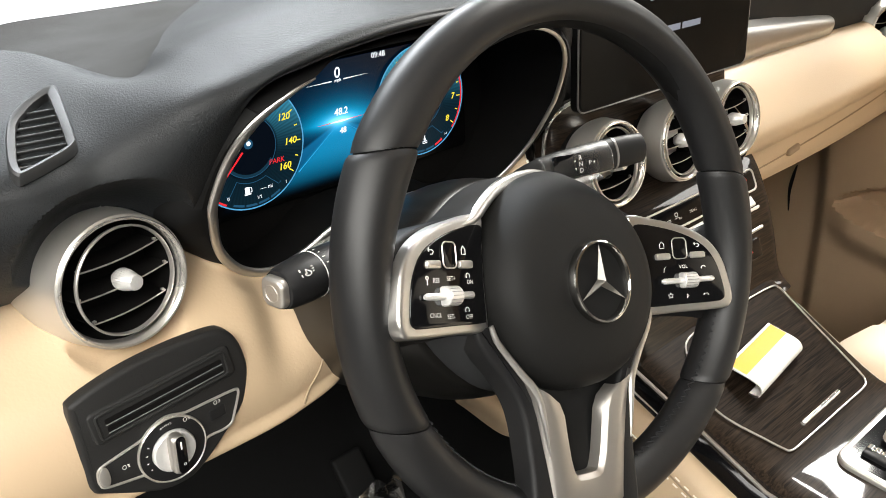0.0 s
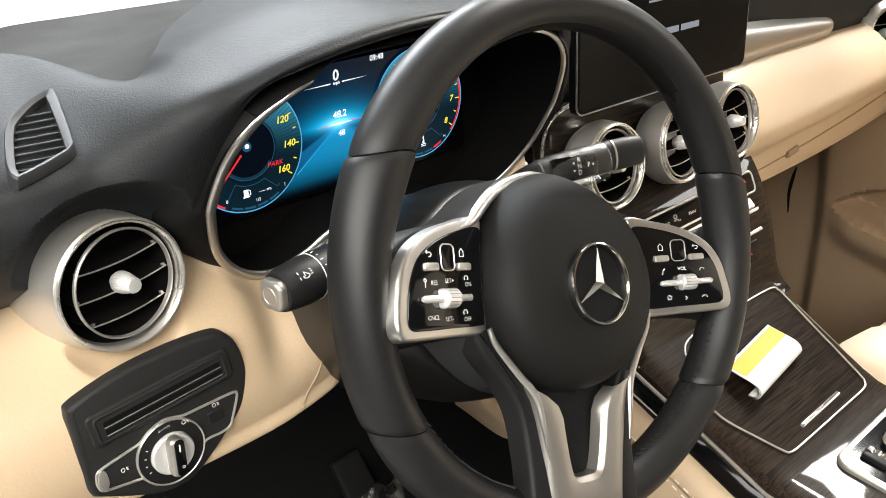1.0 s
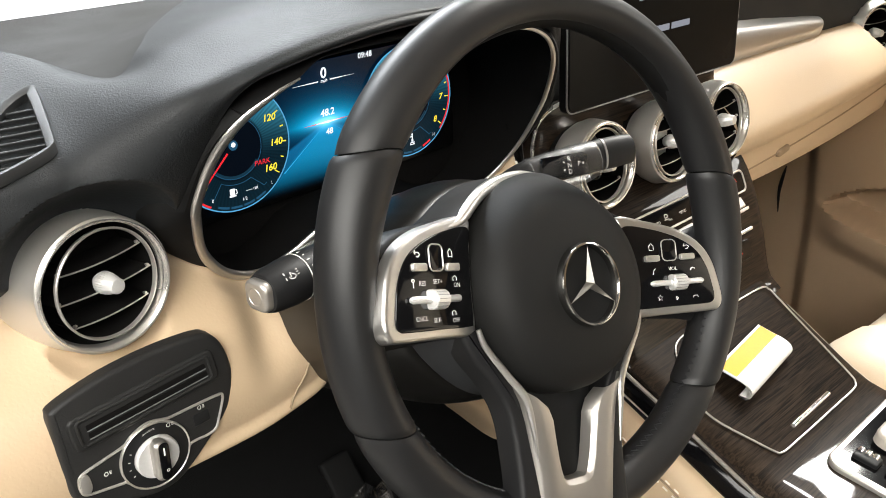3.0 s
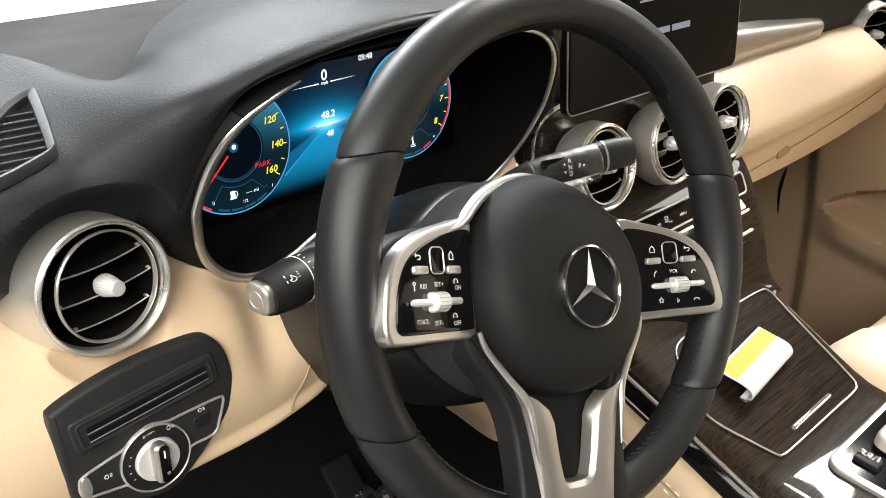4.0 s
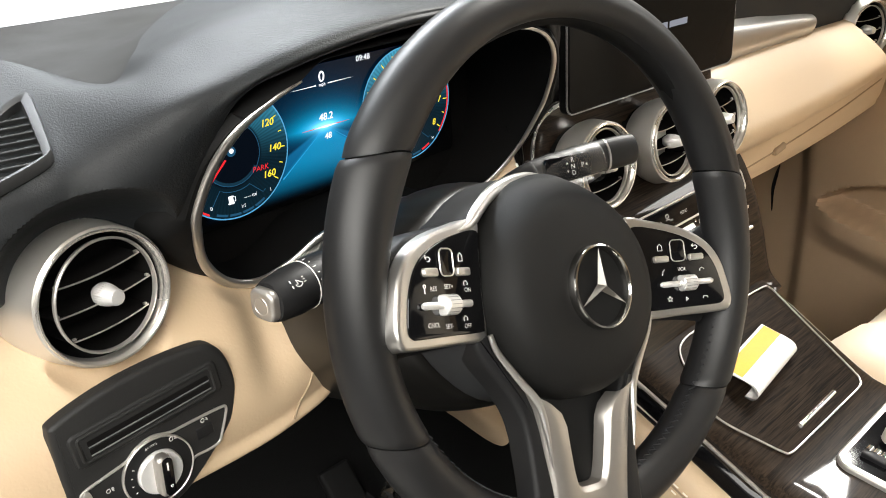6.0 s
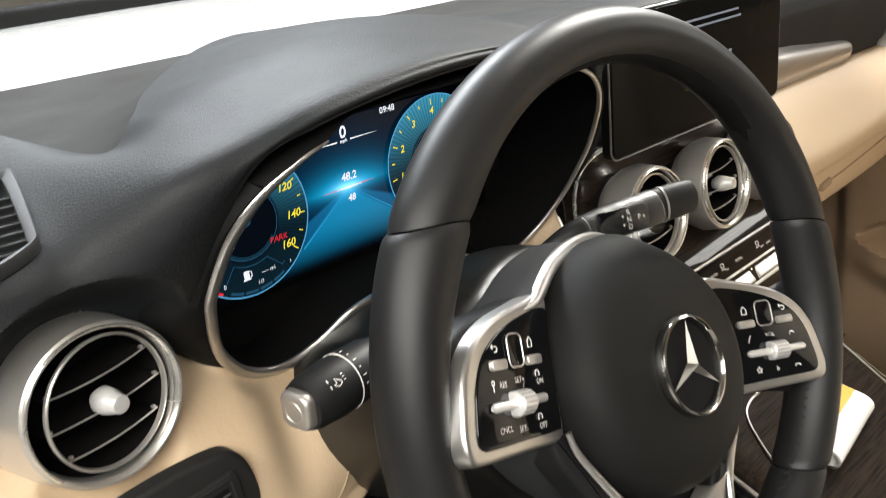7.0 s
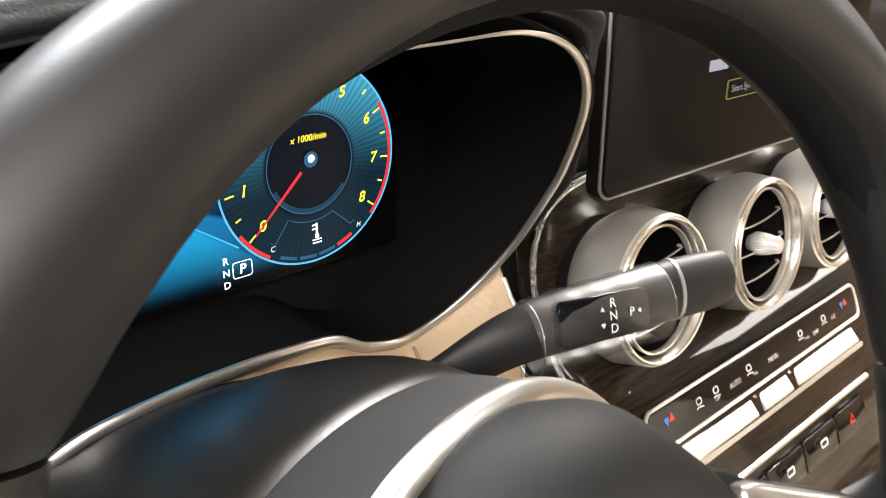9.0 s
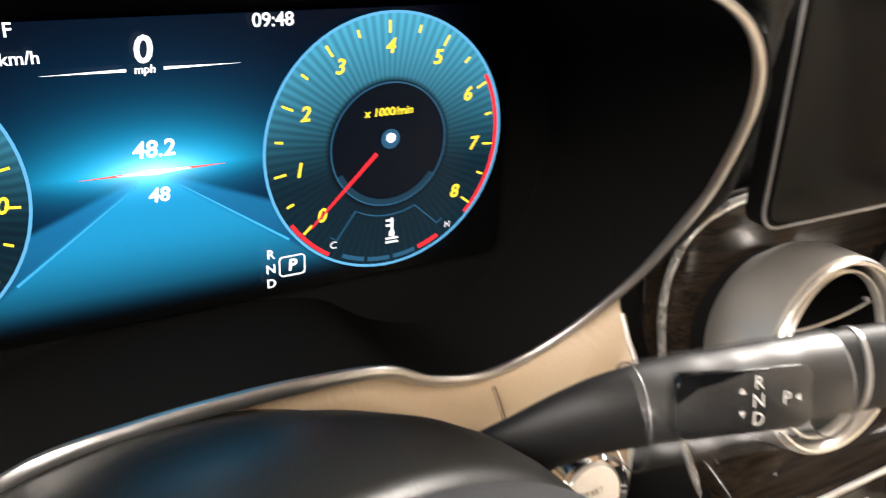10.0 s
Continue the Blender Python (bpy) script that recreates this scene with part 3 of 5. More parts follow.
def display_material():
    """The lit picture: deep blue with a bright horizon and a road below it."""
    m = glow("display", (0, 0, 0), 1.7)
    m.node_tree.nodes["Principled BSDF"].inputs["Base Color"].default_value = (0.003, 0.003, 0.003, 1)
    m.node_tree.nodes["Principled BSDF"].inputs["Specular IOR Level"].default_value = 0.1
    nt = m.node_tree
    n, ln = nt.nodes, nt.links
    b = n["Principled BSDF"]
    co = n.new("ShaderNodeTexCoord")
    sep = n.new("ShaderNodeSeparateXYZ")
    ln.new(co.outputs["Object"], sep.inputs[0])

    def calc(op, a, c=None):
        k = n.new("ShaderNodeMath")
        k.operation = op
        for i, v in enumerate((a, c)):
            if v is None:
                continue
            if isinstance(v, (int, float)):
                k.inputs[i].default_value = v
            else:
                ln.new(v, k.inputs[i])
        return k.outputs[0]

    def ramp(v, a, b, c=0.0, d=1.0):
        k = n.new("ShaderNodeMapRange")
        k.interpolation_type = "SMOOTHSTEP"
        ln.new(v, k.inputs[0])
        k.inputs[1].default_value, k.inputs[2].default_value, k.inputs[3].default_value, k.inputs[4].default_value = a, b, c, d
        return k.outputs[0]

    x, h = sep.outputs[0], calc("SUBTRACT", sep.outputs[1], 0.0035)
    side = calc("ABSOLUTE", x)

    def bell(w, up, down):
        """A glow about the horizon, w wide, falling off upwards and downwards."""
        fall = calc("ADD", calc("DIVIDE", calc("MAXIMUM", h, 0.0), up), calc("DIVIDE", calc("MAXIMUM", calc("MULTIPLY", h, -1.0), 0.0), down))
        return calc("POWER", 2.718, calc("MULTIPLY", calc("ADD", calc("POWER", calc("DIVIDE", x, w), 2.0), calc("POWER", fall, 1.3)), -1.0))

    core = bell(0.013, 0.0035, 0.0035)
    glare = bell(0.034, 0.0105, 0.0050)
    haze = bell(0.060, 0.026, 0.020)
    depth = calc("MULTIPLY", h, -1.39)
    road = ramp(calc("SUBTRACT", depth, side), -0.0015, 0.0035)
    verge = calc("MULTIPLY", ramp(calc("SUBTRACT", calc("MULTIPLY", depth, 1.75), side), -0.002, 0.006), calc("SUBTRACT", 1.0, road))
    below = calc("MULTIPLY", ramp(h, -0.062, -0.022), ramp(h, 0.001, -0.006))
    frame_fade = calc("MULTIPLY", ramp(side, 0.085, 0.150, 1.0, 0.0), ramp(h, -0.0605, -0.046))
    mix = []
    for base, cc, cg, ch, cr, cv in ((0.0005, 0.30, 0.003, 0.001, 0.004, 0.003), (0.0008, 0.50, 0.37, 0.042, 0.155, 0.072), (0.0030, 0.50, 0.62, 0.105, 0.29, 0.155)):
        lit = calc("ADD", calc("MULTIPLY", core, cc), calc("ADD", calc("MULTIPLY", glare, cg), calc("MULTIPLY", haze, ch)))
        ground = calc("MULTIPLY", below, calc("ADD", calc("MULTIPLY", road, cr), calc("MULTIPLY", verge, cv)))
        mix.append(calc("MULTIPLY", calc("ADD", calc("ADD", lit, ground), base), frame_fade))
    com = n.new("ShaderNodeCombineColor")
    for i, v in enumerate(mix):
        ln.new(v, com.inputs[i])
    ln.new(com.outputs[0], b.inputs["Emission Color"])
    return m


def dial_material():
    """A dial's face: fine rays, brighter blue at its upper edge."""
    m = glow("dial_face", (0, 0, 0), 1.08)
    nt = m.node_tree
    n, ln = nt.nodes, nt.links
    b = n["Principled BSDF"]
    co = n.new("ShaderNodeTexCoord")
    sep = n.new("ShaderNodeSeparateXYZ")
    ln.new(co.outputs["Object"], sep.inputs[0])

    def calc(op, a, c=None):
        k = n.new("ShaderNodeMath")
        k.operation = op
        for i, v in enumerate((a, c)):
            if v is None:
                continue
            if isinstance(v, (int, float)):
                k.inputs[i].default_value = v
            else:
                ln.new(v, k.inputs[i])
        return k.outputs[0]

    x, z = sep.outputs[0], sep.outputs[1]
    rad = calc("SQRT", calc("ADD", calc("POWER", x, 2.0), calc("POWER", z, 2.0)))
    ang = calc("ARCTAN2", z, x)
    rays = calc("ADD", calc("MULTIPLY", calc("SINE", calc("MULTIPLY", ang, 90.0)), 0.18), 0.82)
    up = n.new("ShaderNodeMapRange")
    up.interpolation_type = "SMOOTHSTEP"
    ln.new(z, up.inputs[0])
    up.inputs[1].default_value, up.inputs[2].default_value = -0.016, 0.062
    up.inputs[3].default_value, up.inputs[4].default_value = 0.04, 1.0
    out = n.new("ShaderNodeMapRange")
    ln.new(rad, out.inputs[0])
    out.inputs[1].default_value, out.inputs[2].default_value = 0.0275, 0.030
    gain = calc("MULTIPLY", calc("MULTIPLY", up.outputs[0], rays), calc("MULTIPLY", out.outputs[0], calc("ADD", 0.45, calc("MULTIPLY", rad, 10.0))))
    com = n.new("ShaderNodeCombineColor")
    for i, (g, base) in enumerate(((0.066, 0.002), (0.40, 0.004), (0.58, 0.008))):
        ln.new(calc("ADD", calc("MULTIPLY", gain, g), base), com.inputs[i])
    ln.new(com.outputs[0], b.inputs["Emission Color"])
    return m


DIAL = dial_material()
screen = part("display", plate(rounded(0.318, 0.118, 0.006), -0.001, 0.001), display_material(), cluster, "lit blue display with a road ahead", smooth=False)
screen.matrix_local = turned(0.0135, DISPLAY_Y + 0.003, 0.7485, (0, -1, 0))

def face(x, z, d=0.0, spin=0.0):
    """A pose on the display, d in front of it."""
    return turned(x, DISPLAY_Y - d, z, (0, -1, 0)) @ pose(0, 0, 0, 0, 0, spin)


def arc_band(r0, r1, a0, a1, count=48, h=0.0003):
    bm = bmesh.new()
    rows = []
    for a in np.radians(np.linspace(a0, a1, count)):
        rows.append([bm.verts.new((r * math.cos(a), r * math.sin(a), h)) for r in (r0, r1)])
    for a, b in zip(rows, rows[1:]):
        bm.faces.new((a[0], a[1], b[1], b[0]))
    bmesh.ops.recalc_face_normals(bm, faces=bm.faces)
    return bm


def quad(w, h, x=0.0, y=0.0, z=0.0, taper=1.0):
    bm = bmesh.new()
    bm.faces.new([bm.verts.new(p) for p in ((x - w / 2, y - h / 2, z), (x + w / 2, y - h / 2 * taper, z), (x + w / 2, y + h / 2 * taper, z), (x - w / 2, y + h / 2, z))])
    return bm


def dial(x, z, numbers, red_from, name, extra):
    """A round dial: face, rim, ticks, figures and needle at rest."""
    r = 0.0558
    d = part(name, plate([(r * math.cos(a), r * math.sin(a)) for a in np.linspace(0, 2 * math.pi, 64, endpoint=False)], 0, 0.0004), DIAL, cluster, smooth=False)
    d.matrix_local = face(x, z, 0.0)
    part("dial_ring", arc_band(0.0551, 0.0563, 0, 360, 80, 0.0008), BLUE_GLOW, d, smooth=False)
    part("dial_hub_ring", arc_band(0.0268, 0.0275, 0, 360, 60, 0.0008), TEAL_GLOW, d, smooth=False)
    if red_from is not None:
        part("red_zone", arc_band(0.0530, 0.0546, -43, red_from, 30, 0.0010), RED_GLOW, d, smooth=False)
    part("red_zone", arc_band(0.0530, 0.0548, 213, 238, 16, 0.0010), RED_GLOW, d, smooth=False)
    for i in range(17):
        a = radians(220.5 - 16.15 * i)
        long = 0.0052 if i % 2 == 0 else 0.0034
        tick = part("tick", quad(long, 0.0010), YELLOW_GLOW, d, smooth=False)
        tick.matrix_local = pose(0.0500 * math.cos(a), 0.0500 * math.sin(a), 0.0012, 0, 0, math.degrees(a))
    for i, text in enumerate(numbers):
        a = radians(220.5 - 32.3 * i)
        if text:
            words("figure", text, 0.0086, YELLOW_GLOW, pose(0.0420 * math.cos(a), 0.0420 * math.sin(a), 0.0012), d, 0.20, bold=0.0002)
    needle = part("needle", quad(0.042, 0.0019, 0.030, 0, 0.0016, 0.45), RED_GLOW, d, smooth=False)
    needle.matrix_local = pose(0, 0.0035, 0, 0, 0, 224)
    part("dial_hub", moved(lathe([(0.0044, 0.0014), (0.0001, 0.0015)], 24), pose(0, 0.0030, 0)), TEAL_GLOW, d, smooth=False)
    part("dial_hub", moved(lathe([(0.0022, 0.0018), (0.0001, 0.0020)], 20), pose(0, 0.0036, 0)), WHITE_GLOW, d, smooth=False)
    part("hub_crescent", arc_band(0.0243, 0.0268, 205, 325, 30, 0.0007), DIM_GLOW, d, smooth=False)
    part("gauge_tray", tube([(0.032 * math.cos(a), 0.032 * math.sin(a), 0.0009) for a in np.radians(np.linspace(246, 294, 16))] + [(0.047 * math.cos(a), 0.047 * math.sin(a), 0.0009) for a in np.radians((302, 306))], 0.0003, 5, normal=(0, 0, 1)), TEAL_GLOW, d)
    part("gauge_tray", tube([(0.032 * math.cos(a), 0.032 * math.sin(a), 0.0009) for a in np.radians((246, 240))] + [(0.047 * math.cos(a), 0.047 * math.sin(a), 0.0009) for a in np.radians((238, 234))], 0.0003, 5, normal=(0, 0, 1)), TEAL_GLOW, d)
    for k in range(4):
        part("gauge_bar", arc_band(0.0515, 0.0535, 245 + 14 * k, 257 + 14 * k, 8, 0.0010), RED_GLOW if extra and k == 3 else TEAL_GLOW, d, smooth=False)
    return d


speedo = dial(-0.0850, 0.7505, ["0", "20", "40", "60", "80", "100", "120", "140", "160"], None, "speedometer", False)
tacho = dial(0.1116, 0.7505, ["0", "1", "2", "3", "4", "5", "6", "7", "8"], 30, "tachometer", True)
words("figure", "mph", 0.0050, YELLOW_GLOW, pose(-0.001, 0.0145, 0.0012), speedo, 0.15)
words("figure", "PARK", 0.0066, RED_GLOW, pose(0.0255, -0.0185, 0.0014), speedo, 0.15)
words("figure", "0", 0.0046, WHITE_GLOW, pose(-0.0262, -0.0405, 0.0014), speedo)
words("figure", "1/2", 0.0042, WHITE_GLOW, pose(0.004, -0.0468, 0.0014), speedo)
words("figure", "1", 0.0046, WHITE_GLOW, pose(0.0325, -0.0400, 0.0014), speedo)
words("figure", "---- mi", 0.0050, WHITE_GLOW, pose(0.012, -0.0395, 0.0014), speedo)
part("fuel_mark", plate(rounded(0.0042, 0.0062, 0.0006), 0, 0.0014), WHITE_GLOW, speedo, smooth=False).matrix_local = pose(-0.0068, -0.0380, 0)
part("fuel_mark", plate(rounded(0.0062, 0.0010, 0.0003), 0, 0.0014), WHITE_GLOW, speedo, smooth=False).matrix_local = pose(-0.0068, -0.0415, 0)
part("fuel_mark", tube([(-0.0046, -0.0352, 0.0013), (-0.0028, -0.0362, 0.0013), (-0.0026, -0.0395, 0.0013), (-0.0040, -0.0402, 0.0013)], 0.0004, 5, normal=(0, 0, 1)), WHITE_GLOW, speedo)
words("figure", "x 1000/min", 0.0050, YELLOW_GLOW, pose(-0.0008, 0.0148, 0.0012), tacho, 0.15, bold=0.0001)
words("figure", "C", 0.0046, WHITE_GLOW, pose(-0.0268, -0.0417, 0.0014), tacho, 0.1)
words("figure", "H", 0.0042, WHITE_GLOW, pose(0.0302, -0.0415, 0.0014), tacho, 0.1)
for w, h, y in ((0.0013, 0.0075, -0.0372), (0.0026, 0.0026, -0.0410), (0.0062, 0.0009, -0.0432), (0.0062, 0.0009, -0.0450)):
    part("temperature_mark", quad(w, h, 0, 0, 0.0014), WHITE_GLOW, tacho, smooth=False).matrix_local = pose(0.0016, y, 0)
for y in (-0.0345, -0.0368):
    part("temperature_mark", quad(0.0030, 0.0010, 0, 0, 0.0014), WHITE_GLOW, tacho, smooth=False).matrix_local = pose(0.0001, y, 0)
words("readout", "0", 0.0135, WHITE_GLOW, face(0.0132, 0.7968, 0.0015), cluster, 0.08, bold=0.0003)
words("readout", "mph", 0.0042, WHITE_GLOW, face(0.0134, 0.7902, 0.0015), cluster, 0.1, bold=0.0001)
words("readout", "48.2", 0.0090, WHITE_GLOW, face(0.0138, 0.7607, 0.0015), cluster, 0.12, bold=0.0002)
words("readout", "48", 0.0078, WHITE_GLOW, face(0.0142, 0.7427, 0.0015), cluster, 0.12, bold=0.0002)
words("readout", "09:48", 0.0074, WHITE_GLOW, face(0.0613, 0.8052, 0.0015), cluster, bold=0.0001)
words("readout", "72°F", 0.0066, WHITE_GLOW, face(-0.0330, 0.8058, 0.0015), cluster, bold=0.0001)
words("readout", "0 km/h", 0.0062, WHITE_GLOW, face(-0.0285, 0.7965, 0.0015), cluster, bold=0.0001)
for k, c in enumerate("RND"):
    words("readout", c, 0.0056, WHITE_GLOW, face(0.0566, 0.7098 - 0.0067 * k, 0.0015), cluster, bold=0.0001)
words("readout", "P", 0.0074, WHITE_GLOW, face(0.0660, 0.7033, 0.0015), cluster, 0.1, bold=0.0002)
part("readout_frame", tube([Vector(p) for p in (face(0.0660, 0.7033, 0.0015) @ Vector((x, y, 0)) for x, y in rounded(0.0112, 0.0088, 0.0016))], 0.0003, 6, closed=True, normal=(0, 1, 0.01)), WHITE_GLOW, cluster)
for s in (-1, 1):
    line = part("horizon_line", quad(0.028, 0.0012, 0.0205, 0, 0, 0.08), WHITE_GLOW, cluster, smooth=False)
    line.matrix_local = face(0.0136, 0.7902, 0.0012, 0 if s > 0 else 180)
    bar = part("horizon_glow", quad(0.027, 0.0016, 0.0135, 0, 0, 0.08), HORIZON_GLOW, cluster, smooth=False)
    bar.matrix_local = face(0.0135, 0.7520, 0.0010, 0 if s > 0 else 180)
    white = part("horizon_glow", quad(0.0135, 0.0022, 0.00675, 0, 0, 0.10), WHITE_GLOW, cluster, smooth=False)
    white.matrix_local = face(0.0135, 0.7520, 0.0013, 0 if s > 0 else 180)
    edge = part("lane_line", quad(0.055, 0.0004, 0.036, 0, 0, 2.8), LANE_GLOW, cluster, smooth=False)
    edge.matrix_local = face(0.0135, 0.7520, 0.0008, -35.5 if s > 0 else 215.5)

# ---- steering wheel ----
WHEEL = pose(0.0045, 0.0020, 0.70, 65.6, 0, 0) @ pose(0, 0, 0, 0, 2.0, 0) @ pose(0, 0, 0, 0, 0, -16.9)
wheel = thing("steering_wheel", WHEEL, "black leather steering wheel with silver spokes, turned slightly off centre", "steering wheel")
R_RIM, R_TUBE = 0.1836, 0.0180
RIM = WHEEL.inverted() @ turned(0.0122, 0.0312, 0.7020, (-0.038, -0.960, 0.277)) @ pose(0, 0, 0, 0, 0, -16.8)


def rim_point(a, r=R_RIM):
    flat = 0.004 * max(0.0, -math.sin(a)) ** 3
    return (r * math.cos(a), (r - flat) * math.sin(a), 0.0)


def rim_arc(a0, a1, skew0, skew1, swell=0.0, count=64):
    """A stretch of the rim; its ends are cut askew, and it thickens inwards at the thumb rests and thins at the top."""
    rings = []
    for k in range(count):
        f = k / (count - 1)
        end = min(k, count - 1 - k) / 2.0
        lip = 1 - 0.07 * max(0.0, 1 - end) ** 2
        ring = []
        for q in np.linspace(0, 2 * math.pi, 26, endpoint=False):
            c, h = math.cos(q), math.sin(q)
            deg = (a0 + skew0 * c) * (1 - f) + (a1 + skew1 * c) * f
            a = radians(deg)
            m = abs(math.degrees(math.asin(math.sin(a)))) if math.sin(a) > 0 else -abs(math.degrees(math.asin(math.sin(a))))
            inward = 0.0046 * math.exp(-(((m - 18) / 15) ** 2)) - 0.0042 * min(1.0, max(0.0, (m - 36) / 25))
            r = (R_TUBE + swell) * lip + (inward if c < 0 else 0.25 * inward) * abs(c)
            x, y, z = rim_point(a)
            n = math.hypot(x, y)
            ring.append((x * (n + r * c) / n, y * (n + r * c) / n, 1.05 * (R_TUBE + swell) * lip * h))
        rings.append(ring)
    return loft(rings, caps=True)


SKEW = 3.4
for name, a0, a1, k0, k1, swell in (("rim_top", 23.2, 156.8, -SKEW, SKEW, 0.0), ("rim_grip", 157.2, 212.8, SKEW, -SKEW, 0.0004), ("rim_grip", -33.4, 22.8, SKEW, -SKEW, 0.0004), ("rim_bottom", 213.2, 326.2, -SKEW, SKEW, 0.0)):
    part(name, rim_arc(a0, a1, k0, k1, swell), RIM_LEATHER, wheel).matrix_local = RIM
part("rim_core", tube([rim_point(a) for a in np.linspace(0, 2 * math.pi, 90, endpoint=False)], R_TUBE * 0.88, 14, closed=True, normal=(0, 0, 1)), SOFT_BLACK, wheel).matrix_local = RIM
# zigzag stitching on the inner side of the grip
for a0, a1 in ((-75, -12), (200, 262)):
    pts = []
    for k, a in enumerate(np.radians(np.linspace(a0, a1, 56))):
        x, y, z = rim_point(a, R_RIM - R_TUBE * 0.97)
        pts.append((x, y, z + 0.004 + (0.0022 if k % 2 else -0.0022)))
    part("stitching", tube(pts, 0.0008, 5, normal=(0, 0, 1)), DARK_STITCH, wheel, "dark zigzag stitching").matrix_local = RIM

hub_rings = []
for r, h in ((0.0740, -0.072), (0.0800, -0.058), (0.0812, -0.042), (0.0800, -0.032), (0.0778, -0.0235), (0.0740, -0.0165), (0.0685, -0.0112), (0.0600, -0.0076), (0.048, -0.0054), (0.036, -0.0042), (0.0315, -0.0038), (0.029, -0.0046), (0.001, -0.0046)):
    hub_rings.append([(r * math.cos(a), r * (0.94 + (min(0.12, max(0.0, -0.018 - h) * 5) if math.sin(a) > 0 else -0.01)) * math.sin(a), h) for a in np.linspace(0, 2 * math.pi, 72, endpoint=False)])
hub = part("airbag_cover", loft(hub_rings), HUB_LEATHER, wheel, "black domed airbag cover")
part("emblem_ring", moved(lathe([(0.0262, -0.004), (0.0264, 0.0008), (0.0276, 0.0026), (0.0288, 0.0022), (0.0295, 0.0004), (0.0295, -0.005)], 64), Matrix()), EMBLEM_CHROME, hub, "chrome ring emblem")
part("emblem_disc", lathe([(0.0264, -0.0035), (0.0001, -0.0030)], 40), SOFT_BLACK, hub)
bm = bmesh.new()
mid = bm.verts.new((0, 0, 0.0038))
star = []
for k in range(6):
    a = radians(90 + 60 * k)
    r = 0.0262 if k % 2 == 0 else 0.0033
    star.append(bm.verts.new((r * math.cos(a), r * math.sin(a), 0.0004 if k % 2 == 0 else -0.0014)))
for k in range(6):
    bm.faces.new((mid, star[k], star[(k + 1) % 6]))
part("emblem_star", bm, STAR_SILVER, hub, smooth=False)
for s in (-1, 1):
    part("horn_mark", tube([(s * 0.052 - 0.006, 0.016, -0.0096), (s * 0.052 + 0.004, 0.016, -0.0096), (s * 0.052 + 0.006, 0.0185, -0.0096)], 0.0005, 5), SOFT_BLACK, hub)

PAD = [(0.0775, 0.052), (0.100, 0.0485), (0.128, 0.041), (0.147, 0.030), (0.158, 0.015), (0.163, -0.004), (0.1645, -0.018), (0.161, -0.0255), (0.152, -0.0275), (0.115, -0.0275), (0.084, -0.0275), (0.0795, -0.022), (0.080, 0.005), (0.078, 0.035)]
FACE_IN = [(0.0812, 0.044), (0.104, 0.0412), (0.126, 0.034), (0.142, 0.024), (0.151, 0.010), (0.155, -0.006), (0.156, -0.0165), (0.153, -0.0205), (0.146, -0.0215), (0.115, -0.0215), (0.088, -0.0215), (0.0835, -0.018), (0.0832, 0.005), (0.0815, 0.030)]
for s in (-1, 1):
    # the pads rise towards the rim
    pad_m = pose(s * 0.0775, 0, -0.0345, 0, -s * 15, 0) @ Matrix.Diagonal((1.10, 1.0, 1.0, 1.0)) @ pose(-s * 0.0775, 0, 0)
    part("spoke", plate(spline([(s * x * 1.0 + s * (0.004 if x > 0.1 else -0.004), y * 1.02) for x, y in PAD], 60, True), -0.030, -0.008, 0.004), BLACK_PLASTIC, wheel).matrix_local = pad_m
    part("spoke_arm", loft([[(s * 0.09, 0.030 * math.cos(a) + 0.002, -0.052 + 0.012 * math.sin(a)) for a in np.linspace(0, 2 * math.pi, 16, endpoint=False)], [(s * 0.150, 0.034 * math.cos(a) + 0.002, -0.044 + 0.012 * math.sin(a)) for a in np.linspace(0, 2 * math.pi, 16, endpoint=False)], [(s * 0.184, 0.044 * math.cos(a) + 0.004, -0.030 + 0.010 * math.sin(a)) for a in np.linspace(0, 2 * math.pi, 16, endpoint=False)]]), BLACK_PLASTIC, wheel)
    bez = part("control_bezel", plate(spline([(s * x, y) for x, y in PAD], 72, True), -0.012, 0.0015, 0.0028, 4), WHEEL_SILVER, wheel, "satin silver control surround")
    bez.matrix_local = pad_m
    pan = part("control_panel", plate(spline([(s * x, y) for x, y in FACE_IN], 72, True), -0.002, 0.0026, 0.0008, 2), GLOSS_BLACK, wheel, "gloss black control panel")
    pan.matrix_local = pad_m

    def key(name, w, h, x, y, mat, r=0.002, high=0.0052, label=""):
        o = part(name, plate(rounded(w, h, r), 0.002, high, 0.0010, 2), mat, pan, label)
        o.matrix_local = pose(x, y, 0)
        return o

    key("button", 0.0128, 0.0052, s * 0.1335, 0.0175, SILVER, 0.0015)
    key("button", 0.0128, 0.0052, s * 0.1020, 0.0175, SILVER, 0.0015)
    key("touch_button", 0.0125, 0.0165, s * 0.1175, 0.0235, GLOSS_BLACK, 0.0035, 0.0040)
    part("touch_ring", tube([(s * 0.1175 + x, 0.0235 + y, 0.0038) for x, y in rounded(0.0128, 0.0168, 0.0036)], 0.0005, 6, closed=True, normal=(0, 0, 1)), SILVER, pan)
    rod = part("rocker", moved(tube([(-0.0235, 0, 0), (-0.0215, 0, 0.0006), (0.0215, 0, 0.0006), (0.0235, 0, 0)], (0.0013, 0.0024, 0.0024, 0.0013), 12), Matrix()), FROSTED, pan)
    rod.matrix_local = pose(s * 0.1215, -0.0025, 0.0045)
    drum = part("roller", moved(tube([(-0.0063, 0, 0), (-0.0056, 0, 0), (0.0056, 0, 0), (0.0063, 0, 0)], (0.0056, 0.0064, 0.0064, 0.0056), 24), Matrix()), FROSTED, pan, "knurled silver roller")
